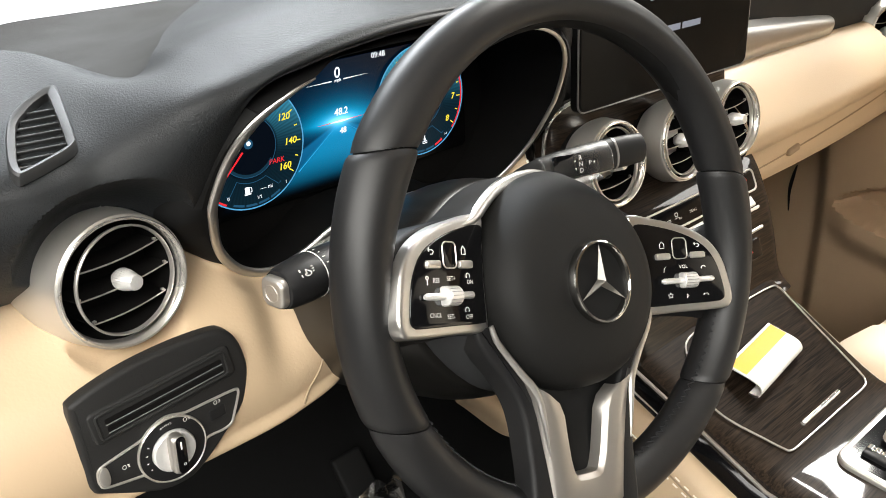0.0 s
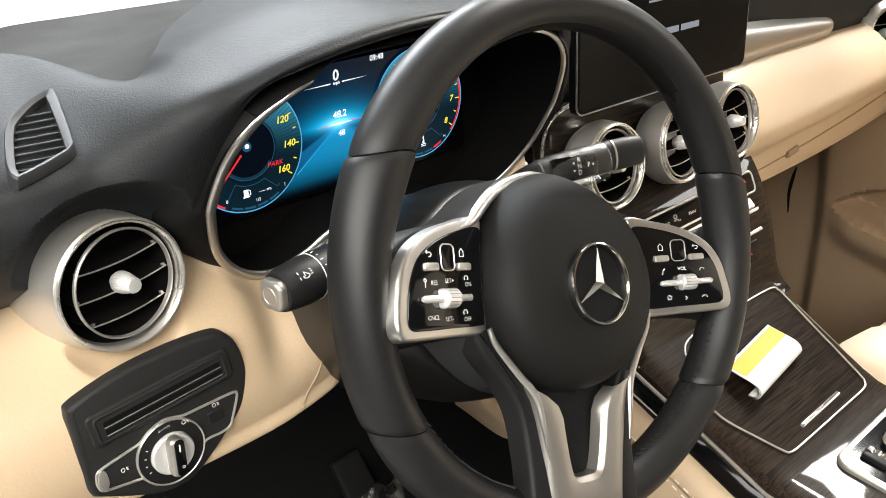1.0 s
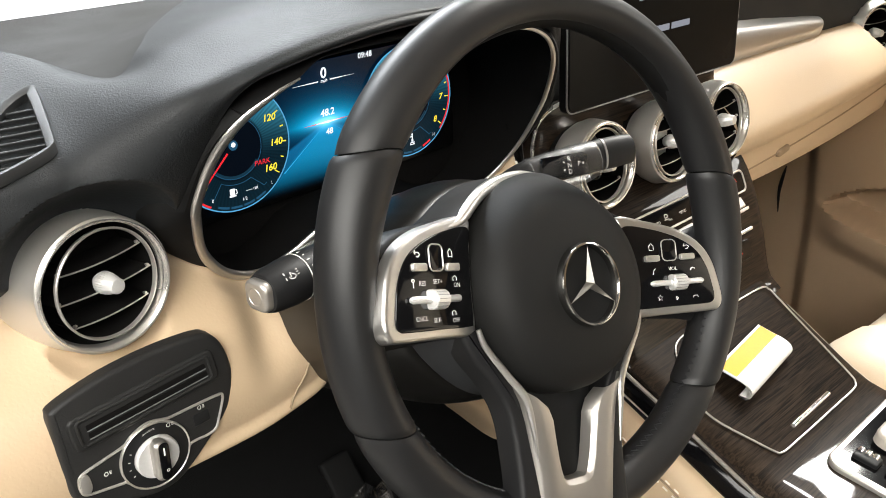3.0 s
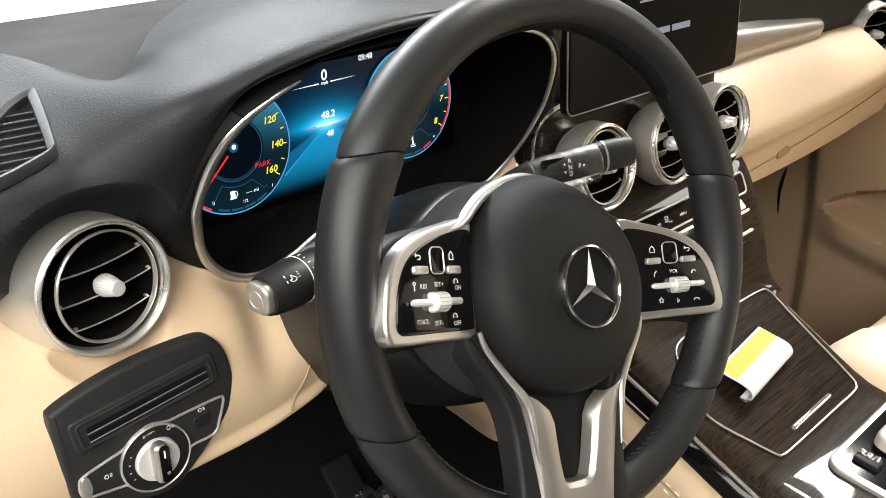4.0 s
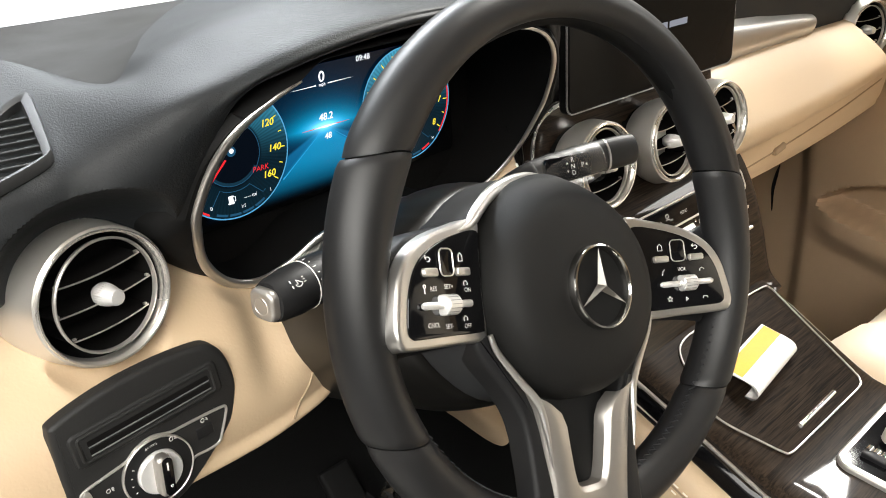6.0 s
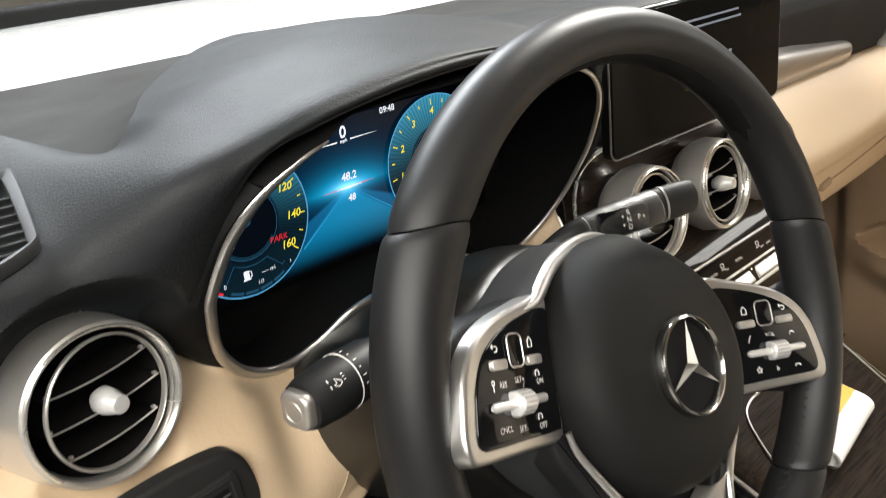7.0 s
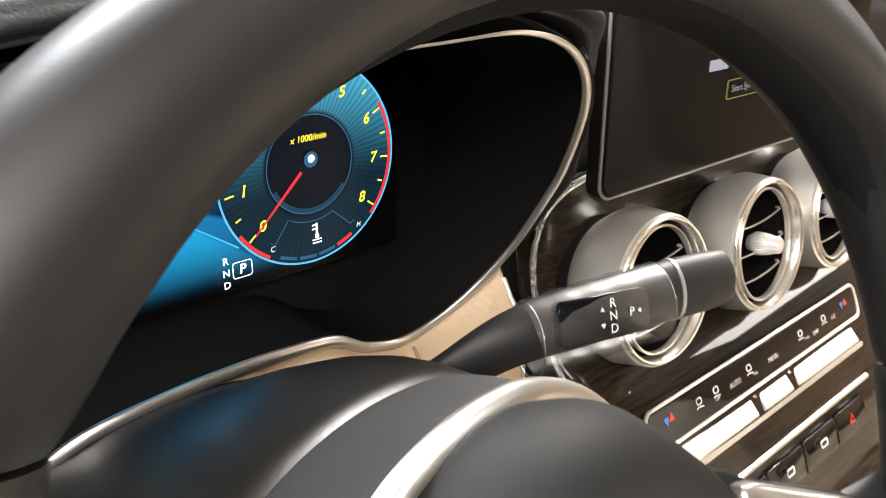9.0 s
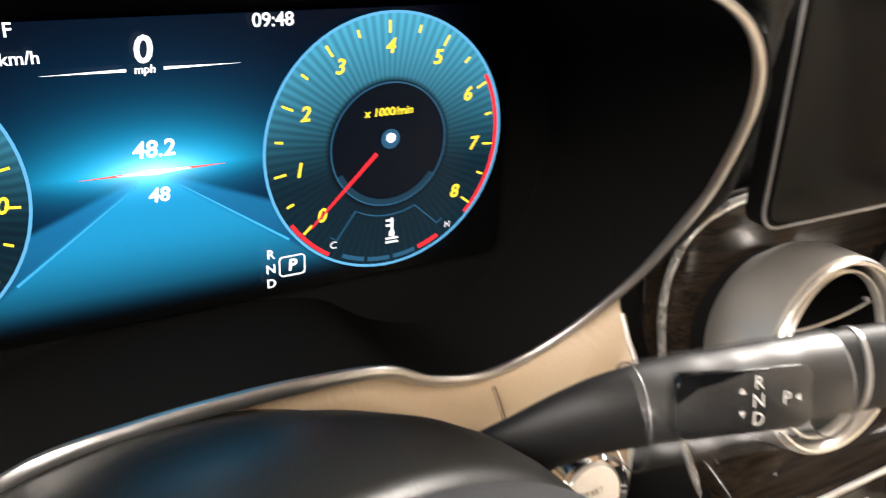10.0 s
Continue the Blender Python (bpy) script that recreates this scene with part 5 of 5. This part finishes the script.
part("trim_end", plate(spline([(-0.0604, -0.0138), (-0.0572, -0.0085), (-0.0535, -0.0108), (-0.0528, -0.0205), (-0.0560, -0.0250), (-0.0602, -0.0205)], 30, True), 0.005, 0.0064, 0.0006), SILVER, lights)
part("knob_ring", moved(lathe([(0.0268, 0.004), (0.0268, 0.0072), (0.0262, 0.0078), (0.0254, 0.0072)], 64), pose(*KC, 0)), SILVER, lights)
part("knob_base", moved(lathe([(0.0256, 0.004), (0.0254, 0.0070), (0.0170, 0.0082)], 56), pose(*KC, 0)), BLACK_PLASTIC, lights)
knob = part("knob", moved(lathe([(0.0165, 0.006), (0.0165, 0.0105), (0.0155, 0.0118), (0.0001, 0.0114)], 56), pose(*KC, 0)), KNOB_SILVER, lights, "silver rotary light knob")
part("knob_grip", moved(plate(rounded(0.0115, 0.0325, 0.0050), 0.010, 0.0195, 0.0035, 4), pose(*KC, 0, 0, 0, -4)), SPOKE_SILVER, knob)
part("knob_face", moved(plate(rounded(0.0078, 0.0300, 0.0036), 0.0190, 0.0201, 0.0006, 2), pose(KC[0] + 0.0014, KC[1], 0, 0, 0, -4)), GLOSS_BLACK, knob)
part("knob_mark", box(0.0011, 0.0060, 0.0006, 0, pose(KC[0] + 0.0018, KC[1] + 0.0085, 0.0203, 0, 0, -4)), PRINT, knob)
part("knob_mark", tube([(KC[0] + 0.0018 + 0.0010 * math.cos(a), KC[1] - 0.0075 + 0.0010 * math.sin(a), 0.0203) for a in np.linspace(0, 6.28, 12)[:-1]], 0.0002, 5, closed=True, normal=(0, 0, 1)), PRINT, knob)
part("park_button", plate(rounded(0.0135, 0.0100, 0.0012), 0.004, 0.0060, 0.001), BLACK_PLASTIC, lights).matrix_local = pose(0.0345, -0.0075, 0, 0, 0, 3)
words("lettering", "AUTO", 0.0034, PRINT, pose(KC[0] - 0.002, KC[1] + 0.0212, 0.0076, 0, 0, 6), lights)
for a in (150, 168, 186, 204):
    part("dot_mark", box(0.0014, 0.0005, 0.0004, 0, pose(KC[0] + 0.0205 * math.cos(radians(a)), KC[1] + 0.0205 * math.sin(radians(a)), 0.0079, 0, 0, a)), PRINT, lights)
for x, y in ((-0.0415, -0.0161), (0.0345, 0.0018), (0.0080, 0.0010)):
    part("lamp_mark", tube([(x + 0.0015 * math.cos(a) * (0.6 if math.cos(a) > 0 else 1.2), y + 0.0016 * math.sin(a), 0.0055 if abs(x) > 0.01 else 0.0078) for a in np.linspace(0, 6.28, 12)[:-1]], 0.00025, 5, closed=True, normal=(0, 0, 1)), PRINT, lights)
    for k in (-1, 0, 1):
        part("lamp_ray", box(0.0016, 0.00035, 0.0003, 0, pose(x + 0.0028, y + 0.0010 * k, 0.0055 if abs(x) > 0.01 else 0.0078, 0, 0, -12)), PRINT, lights)

# ---- centre stack and console ----
stack = thing("centre_console", label="glossy dark wood centre stack and console with silver trim", category="console")
STACK = {
    0.2225: [(0.272, 0.731), (0.268, 0.70), (0.263, 0.66), (0.250, 0.63), (0.216, 0.604), (0.190, 0.565), (0.170, 0.52), (0.152, 0.47), (0.132, 0.452)],
    0.236: [(0.256, 0.731), (0.252, 0.70), (0.247, 0.66), (0.234, 0.63), (0.200, 0.604), (0.174, 0.565), (0.154, 0.52), (0.136, 0.47), (0.116, 0.452)],
    0.300: [(0.252, 0.731), (0.248, 0.70), (0.243, 0.66), (0.230, 0.63), (0.196, 0.604), (0.170, 0.565), (0.150, 0.52), (0.132, 0.47), (0.112, 0.452)],
    0.500: [(0.252, 0.731), (0.248, 0.70), (0.243, 0.66), (0.230, 0.63), (0.196, 0.604), (0.170, 0.565), (0.150, 0.52), (0.132, 0.47), (0.112, 0.452)],
    0.545: [(0.252, 0.731), (0.248, 0.70), (0.243, 0.66), (0.230, 0.63), (0.196, 0.604), (0.170, 0.565), (0.150, 0.52), (0.132, 0.47), (0.112, 0.452)],
    0.562: [(0.254, 0.731), (0.250, 0.70), (0.245, 0.66), (0.232, 0.63), (0.198, 0.604), (0.172, 0.565), (0.152, 0.52), (0.134, 0.47), (0.114, 0.452)],
}
bm = surface(STACK, 90, 70)
for m in CENTRE_VENTS:
    bm = holed(bm, m, 0.035)
for v in bm.verts:
    v.co.x = 0.392 + (v.co.x - 0.392) * (1 - 0.75 * max(0.0, 0.615 - v.co.z))
part("stack_panel", bm, WOOD, stack, "glossy dark wood panel")
ground = lambda y: 0.4055 + 0.44 * (y + 0.01) if y > -0.03 else 0.3967 + 0.10 * (y + 0.03)
rings = []
for y in np.linspace(0.13, -0.62, 40):
    z = ground(y)
    l, r = 0.242, 0.506 + 0.17 * max(0.0, y)
    rings.append([(x, y, zz) for x, zz in ((l, z - 0.020), (l + 0.003, z - 0.006), (l + 0.012, z - 0.001), (l + 0.03, z), (0.32, z + 0.001), (0.37, z + 0.001), (0.42, z + 0.001), (r - 0.03, z), (r - 0.012, z - 0.001), (r - 0.003, z - 0.006), (r, z - 0.020))])
part("console_top", loft(rings, closed=False), WOOD, stack, "glossy dark wood console top")
LID = [(0.2935, -0.016), (0.301, -0.0225), (0.33, -0.0235), (0.42, -0.0235), (0.462, -0.0232), (0.474, -0.019), (0.480, -0.008), (0.494, 0.05), (0.508, 0.106), (0.5085, 0.114), (0.502, 0.120), (0.45, 0.1225), (0.36, 0.1235), (0.325, 0.122), (0.305, 0.113), (0.288, 0.090), (0.270, 0.056), (0.2675, 0.044), (0.272, 0.028), (0.284, 0.003)]
lid = [(x, y, ground(y) + 0.0022) for x, y in spline(LID, 90, True)]
part("lid_outline", tube(lid, 0.0011, 8, closed=True, normal=(0, -0.4, 0.9)), SILVER, stack, "thin silver outline of the lid")
part("lid_bar", tube([(0.345, -0.011, ground(-0.011) + 0.002), (0.427, -0.010, ground(-0.010) + 0.002)], 0.0026, 10, normal=(0, -0.4, 0.9), flat=0.5), CHROME, stack)
for x, dz, rad in ((0.2425, -0.012, 0.0022), (0.2330, -0.030, 0.0018)):
    part("edge_line", tube([(x - 0.03 * max(0.0, (y - 0.05)) , y, ground(y) + dz) for y in np.linspace(0.22, -0.5, 30)], rad, 8, normal=(0, -0.4, 0.9)), SILVER, stack, "silver edge line")
part("edge_line", tube([(0.506 + 0.17 * max(0.0, y), y, ground(y) - 0.010) for y in np.linspace(0.095, -0.5, 30)], 0.0018, 8, normal=(0, -0.4, 0.9)), SILVER, stack)
left_edge = spline([(0.300, 0.2455, 0.7320), (0.273, 0.2480, 0.7300), (0.246, 0.2505, 0.7240), (0.2290, 0.2530, 0.7100), (0.2240, 0.2550, 0.6840), (0.2230, 0.2490, 0.655), (0.2228, 0.237, 0.630), (0.2230, 0.214, 0.602), (0.2275, 0.188, 0.565), (0.2340, 0.167, 0.52), (0.2400, 0.148, 0.47), (0.2425, 0.118, 0.445)], 60)
gap_far = spline([(0.199, 0.268, 0.716), (0.198, 0.258, 0.690), (0.197, 0.246, 0.655), (0.197, 0.243, 0.60), (0.198, 0.244, 0.55), (0.199, 0.25, 0.50), (0.200, 0.258, 0.44), (0.202, 0.262, 0.40)], 40)
gap_near = spline([(0.232, 0.278, 0.722), (0.2265, 0.272, 0.690), (0.2245, 0.262, 0.655), (0.2235, 0.235, 0.622), (0.2245, 0.195, 0.59), (0.229, 0.175, 0.54), (0.235, 0.15, 0.48), (0.243, 0.13, 0.44)], 40)
right_edge = [(0.392 + 0.1695 * (1 - 0.75 * max(0.0, 0.615 - z)), y, z) for y, z in spline([(0.254, 0.722), (0.250, 0.70), (0.245, 0.66), (0.232, 0.63), (0.198, 0.604), (0.172, 0.565), (0.152, 0.52), (0.134, 0.47), (0.114, 0.452)], 40)]
part("stack_side", loft([right_edge, [(x + 0.002, y + 0.10, z - 0.01) for x, y, z in right_edge]], closed=False), SOFT_BLACK, stack)
part("gap_panel", loft([gap_far, gap_near], closed=False), SCREEN_GLASS, stack, "black gap beside the wood panel")
part("stack_outline", tube(left_edge, 0.0022, 8), LIP_SILVER, stack)
part("side_gap", loft([[(x, y, ground(y) + dz) for y in np.linspace(0.35, -0.6, 30)] for x, dz in ((0.243, -0.018), (0.236, -0.026), (0.228, -0.030), (0.226, -0.04))], closed=False), GLOSS_BLACK, stack)
SIDE = [(0.229, -0.032), (0.218, -0.034), (0.205, -0.045), (0.196, -0.075), (0.192, -0.12), (0.198, -0.158), (0.212, -0.166)]
part("side_panel", loft([[(x + 0.10 * max(0.0, y - 0.12), y, ground(min(y, 0.16)) + dz) for y in np.linspace(0.60, -0.7, 40)] for x, dz in spline(SIDE, 26)], closed=False), BEIGE, stack, "beige leather console side")
part("stitch_groove", tube([(0.2005 + 0.10 * max(0.0, y - 0.12), y, ground(y) - 0.052) for y in np.linspace(0.16, -0.5, 60)], 0.0011, 6), SEAM, stack)
for d in (0.0, 0.006):
    row = [(0.2015 - d * 0.6 + 0.10 * max(0.0, y - 0.12), y, ground(y) - 0.049 - d) for y in np.linspace(0.16, -0.5, 120)]
    for k in range(0, 118, 2):
        part("stitch", tube([row[k], row[k + 1]], 0.0009, 5), STITCH, stack)
part("side_carpet", loft([[(x + 0.10 * max(0.0, y - 0.12), y, ground(min(y, 0.16)) + dz) for y in np.linspace(0.60, -0.7, 30)] for x, dz in ((0.206, -0.15), (0.206, -0.5))], closed=False), CARPET, stack)
part("side_panel", loft([[(0.752 - x, y, ground(min(y, 0.16)) + dz) for y in np.linspace(0.60, -0.7, 30)] for x, dz in spline(SIDE, 16)], closed=False), BEIGE, stack)

# climate strip
CL = turned(0.392, 0.1815, 0.5835, (0, -0.90, 0.42))
strip = part("climate_strip", plate(rounded(0.282, 0.0245, 0.006), -0.012, 0.004, 0.0012), GLOSS_BLACK, stack, "gloss black climate strip")
strip.matrix_local = CL
part("strip_trim", tube([(x, y, 0.0036) for x, y in rounded(0.284, 0.0265, 0.0065)], 0.0013, 8, closed=True, normal=(0, 0, 1)), SILVER, strip)
for text, x, size in (("AUTO", -0.045, 0.0050), ("MENU", 0.006, 0.0050), ("OFF", -0.068, 0.0034), ("MAX", -0.020, 0.0030), ("SYNC", 0.070, 0.0040), ("A/C", 0.100, 0.0044), ("MAX", 0.056, 0.0030)):
    words("lettering", text, size, PRINT, pose(x, -0.002 if size > 0.004 else -0.004, 0.0044), strip)
for x in (-0.088, -0.068, -0.026, 0.048, 0.085):
    part("mark", tube([(x + px, 0.002 + py, 0.0044) for px, py in rounded(0.0052, 0.0040, 0.0012)], 0.0004, 5, closed=True, normal=(0, 0, 1)), PRINT, strip)
    part("mark", tube([(x - 0.0038, -0.0022, 0.0044), (x - 0.001, -0.0016, 0.0044), (x + 0.0038, -0.0024, 0.0044)], 0.0004, 5, normal=(0, 0, 1)), PRINT, strip)
for x, mat, spin in ((-0.1505, BLUE_PRINT, 180), (-0.1440, RED_PRINT, 0), (0.142, BLUE_PRINT, 180), (0.149, RED_PRINT, 0)):
    bm = bmesh.new()
    bm.faces.new([bm.verts.new((0.0038 * math.cos(a), 0.0038 * math.sin(a), 0)) for a in np.radians((90, 210, 330))])
    part("arrow", moved(bm, pose(0.82 * x, 0.003, 0.0044, 0, 0, spin)), mat, strip, smooth=False)
KEYROW = turned(0.392, 0.1715, 0.5600, (0, -0.70, 0.71))
part("key_tray", moved(plate(rounded(0.276, 0.025, 0.005), -0.014, 0.001, 0.001), KEYROW), SILVER, stack, "satin silver key surround")
for x in (-0.0245, 0.0245):
    part("key_peg", moved(plate(rounded(0.0035, 0.009, 0.001), 0.0, 0.006, 0.001), KEYROW @ pose(x, 0.0080, 0)), CHROME, stack)
for x, w in ((-0.0785, 0.098), (0.0, 0.040), (0.0785, 0.098)):
    part("key_bar", moved(plate(rounded(w, 0.015, 0.002), -0.004, 0.0055, 0.0018), KEYROW @ pose(x, 0, 0)), FROSTED, stack, "silver rocker key")
part("lower_line", tube([(x, 0.1535, 0.530) for x in np.linspace(0.252, 0.522, 12)], 0.0022, 8), SILVER, stack)
HZ = turned(0.390, 0.1445, 0.5110, (0, -0.93, 0.36))
for k in range(5):
    b = part("switch", moved(plate(rounded(0.050, 0.024, 0.003), -0.012, 0.001, 0.0008), HZ @ pose(-0.112 + 0.051 * k, 0, 0)), GLOSS_BLACK, stack)
    if k == 4:
        part("hazard_mark", moved(tube([(0.0042 * math.cos(a), 0.0042 * math.sin(a), 0.0036) for a in np.radians((90, 210, 330))], 0.0006, 6, closed=True, normal=(0, 0, 1)), HZ @ pose(-0.112 + 0.051 * k, 0, -0.002)), RED_PRINT, b)
    else:
        part("mark", moved(tube([(x, y, 0.0036) for x, y in rounded(0.009, 0.005, 0.001)], 0.0005, 5, closed=True, normal=(0, 0, 1)), HZ @ pose(-0.112 + 0.051 * k, 0.002, 0)), PRINT, b)
part("display_foot", box(0.10, 0.05, 0.03, 0.008, pose(0.40, 0.262, 0.745)), SOFT_BLACK, stack)

# touch pad island
PADM = turned(0.421, -0.149, ground(-0.149) + 0.001, (0, -0.10, 1), (0, 1, 0))
isl = part("control_island", plate(rounded(0.200, 0.190, 0.018), -0.006, 0.006, 0.003), SILVER, stack, "silver framed control island")
isl.matrix_local = PADM
part("island_inlay", plate(rounded(0.186, 0.176, 0.012), 0.004, 0.0065), GLOSS_BLACK, isl)
tp = part("touch_pad", plate(rounded(0.112, 0.105, 0.012), 0.006, 0.020, 0.004), TAUPE, isl, "taupe touch pad")
tp.matrix_local = pose(0.012, 0.022, 0, 6, 0, 0)
for x in (-0.036, -0.018, 0.0):
    part("mark", plate(rounded(0.006, 0.0035, 0.001), 0.0200, 0.0204), PRINT, tp, smooth=False).matrix_local = pose(x, 0.040, 0)
for k in range(4):
    b = part("island_key", plate(rounded(0.015, 0.026, 0.002), 0.006, 0.012, 0.002), BLACK_PLASTIC, isl)
    b.matrix_local = pose(-0.068, 0.064 - 0.034 * k, 0)
for k in range(3):
    part("roller", tube([(-0.068 + 0.0, 0.073 - 0.0075 * k, 0.010), (-0.060, 0.073 - 0.0075 * k, 0.010)], 0.004, 12), CHROME, isl)

# the car's centre display
tab = thing("centre_display", turned(0.3965, 0.2225, 0.7880, (-0.03, -1, 0.02)), "dark glossy centre display with a thin silver edge", "display")
part("body", plate(rounded(0.306, 0.131, 0.010), -0.010, 0.0, 0.001), SOFT_BLACK, tab)
part("glass", plate(rounded(0.301, 0.126, 0.009), 0.0, 0.0016, 0.0006), SCREEN_GLASS, tab, "black display glass")
part("edge", tube([(x, y, -0.0005) for x, y in rounded(0.305, 0.130, 0.010)], 0.0010, 8, closed=True, normal=(0, 0, 1)), DARK_SILVER, tab)
for k, (x, w) in enumerate(((-0.0470, 0.021), (-0.0235, 0.020), (0.0010, 0.023), (0.0330, 0.034))):
    part("wordmark_bar", quad(w, 0.0070, x, 0.0010, 0.0020), glow("pale_wordmark", (0.6, 0.62, 0.7), 0.5) if k == 0 else bpy.data.materials["pale_wordmark"], tab, smooth=False)
for y, w in ((0.043, 0.10), (0.036, 0.11)):
    part("text_bar", quad(w, 0.0022, 0.012, y, 0.0020), bpy.data.materials["pale_wordmark"], tab, smooth=False)
part("key_outline", tube([(x - 0.0165, y - 0.0165, 0.0020) for x, y in rounded(0.036, 0.012, 0.001)], 0.0003, 5, closed=True, normal=(0, 0, 1)), glow("dim_yellow", (0.5, 0.42, 0.1), 0.5), tab)
words("lettering", "Start Sync", 0.0062, bpy.data.materials["pale_wordmark"], pose(-0.0165, -0.0165, 0.0020), tab)

# leaflet on the console lid
BK = turned(0.374, 0.050, ground(0.050) + 0.0125, (0.0, -0.40, 0.91), (1.0, 0.10, 0.04)) @ Matrix.Diagonal((0.80, 1.02, 0.88, 1.0))
book = thing("booklet", BK, "curled white leaflet with a yellow panel, lying on the wood lid", "leaflet")
prof = spline([(-0.036, 0.003), (-0.016, 0.006), (0.002, 0.009), (0.014, 0.0085), (0.0215, 0.003), (0.0225, -0.005), (0.017, -0.0105), (0.009, -0.0105)], 40)
part("cover", loft([[(x, y, z) for x, z in prof] + [(x - 0.0004, y, z - 0.0012) for x, z in prof[::-1]] for y in np.linspace(-0.052, 0.052, 10)], caps=True), WHITE_PAPER, book)
part("pages", loft([[(x * 0.93 - 0.001, y, z * 0.9 - 0.0022) for x, z in prof[:36]] for y in (-0.051, 0.051)], closed=False), WHITE_PAPER, book)
part("yellow_panel", loft([[(x, y, z + 0.0006) for x, z in prof[1:9]] for y in (-0.050, 0.051)], closed=False), YELLOW, book, "yellow printed panel")

# ---- passenger side ----
seat = thing("passenger_seat", label="cream leather passenger seat cushion", category="seat")
rings = []
for y in np.linspace(0.10, -0.46, 20):
    k = max(0.0, (y - 0.03) / 0.07)
    h = 0.345 - 0.05 * k * k - 0.03 * max(0.0, -y)
    rings.append([(0.645 + dx, y, h + dz) for dx, dz in spline([(-0.04, -0.20), (-0.045, -0.05), (-0.02, 0.005), (0.06, 0.012), (0.13, -0.01), (0.25, -0.018), (0.37, -0.01), (0.44, 0.012), (0.51, 0.0), (0.53, -0.2)], 40)])
part("cushion", loft(rings, closed=False, caps=False), CREAM, seat)
part("backrest", loft([[(0.645 + dx, y, z) for dx, y, z in ((-0.02, -0.50 - k * 0.2, 0.33 + 0.6 * k), (0.05, -0.46 - k * 0.2, 0.33 + 0.6 * k), (0.25, -0.48 - k * 0.2, 0.33 + 0.6 * k), (0.45, -0.46 - k * 0.2, 0.33 + 0.6 * k), (0.51, -0.50 - k * 0.2, 0.33 + 0.6 * k))] for k in np.linspace(0, 1, 8)], closed=False), CREAM, seat)
card = thing("door_card", label="beige passenger door lining with a map pocket", category="door lining")


def door_depth(y, z):
    """How far out the lining lies: a bulged door with a long map pocket, and a recessed kick panel ahead of it."""
    step = lambda v, a, b: (lambda f: f * f * (3 - 2 * f))(min(1.0, max(0.0, (v - a) / (b - a))))
    x = 1.150 - 0.020 * math.exp(-((z - 0.44) / 0.09) ** 2)
    low, high = np.interp(y, (-0.6, 0.195, 0.285, 0.335), (0.262, 0.291, 0.312, 0.324)), np.interp(y, (-0.6, 0.211, 0.267, 0.310, 0.335), (0.400, 0.387, 0.370, 0.346, 0.326))
    x -= 0.026 * step(z, low - 0.090, low - 0.030) * (1 - step(z, low - 0.004, low + 0.010)) * (1 - step(y, 0.28, 0.36))
    x += 0.055 * step(z, low - 0.004, low + 0.012) * (1 - step(z, high - 0.012, high + 0.004)) * (1 - step(y, 0.305, 0.338))
    return x + 0.030 * step(y, 0.345, 0.385)


part("lining", loft([[(door_depth(y, z), y, z) for y in np.linspace(-0.6, 0.62, 170)] for z in np.linspace(0.0, 0.70, 130)], closed=False), SHADED_BEIGE, card, "moulded door lining, its beige darkened for shade")
part("shut_line", tube([(door_depth(y, z) - 0.001, y, z) for y, z in spline([(0.424, 0.375), (0.431, 0.350), (0.437, 0.315), (0.435, 0.270)], 14)], [0.0010 + 0.0026 * math.sin(math.pi * k / 13) for k in range(14)], 8), SOFT_BLACK, card, "dark gap at the door's edge")

# ---- footwell ----
ped = thing("pedals", label="black pedals in the dark footwell", category="pedal")
part("brake_pedal", box(0.09, 0.02, 0.055, 0.006, pose(-0.02, 0.44, 0.17, -35, 0, 0)), SOFT_BLACK, ped)
part("accelerator", box(0.05, 0.015, 0.16, 0.006, pose(0.11, 0.48, 0.13, -40, 0, 0)), SOFT_BLACK, ped)
wrap = thing("plastic_wrap", label="crumpled clear plastic wrap on the footwell floor", category="plastic wrap")
rng = random.Random(4)
bm = bmesh.new()
grid = [[bm.verts.new((0.03 + 0.013 * i + rng.uniform(-0.008, 0.008), 0.36 + 0.018 * j + rng.uniform(-0.008, 0.008), 0.25 - 0.016 * j + rng.uniform(-0.025, 0.025))) for j in range(9)] for i in range(12)]
for i in range(11):
    for j in range(8):
        bm.faces.new((grid[i][j], grid[i + 1][j], grid[i + 1][j + 1], grid[i][j + 1]))
part("sheet", bm, FILM_LOOSE, wrap, smooth=False).visible_shadow = False
start = thing("start_button", turned(0.160, 0.2215, 0.616, (0, -0.95, 0.2)), "round start button with a silver ring", "button")
part("ring", lathe([(0.0205, -0.004), (0.0205, 0.004), (0.0185, 0.0055), (0.0165, 0.004)], 40), CHROME, start)
part("cap", lathe([(0.0165, 0.003), (0.0150, 0.0045), (0.0001, 0.0045)], 36), FROSTED, start)
words("lettering", "START", 0.0040, SEAM, pose(0, 0.003, 0.0049), start)
words("lettering", "STOP", 0.0040, SEAM, pose(0, -0.004, 0.0049), start)
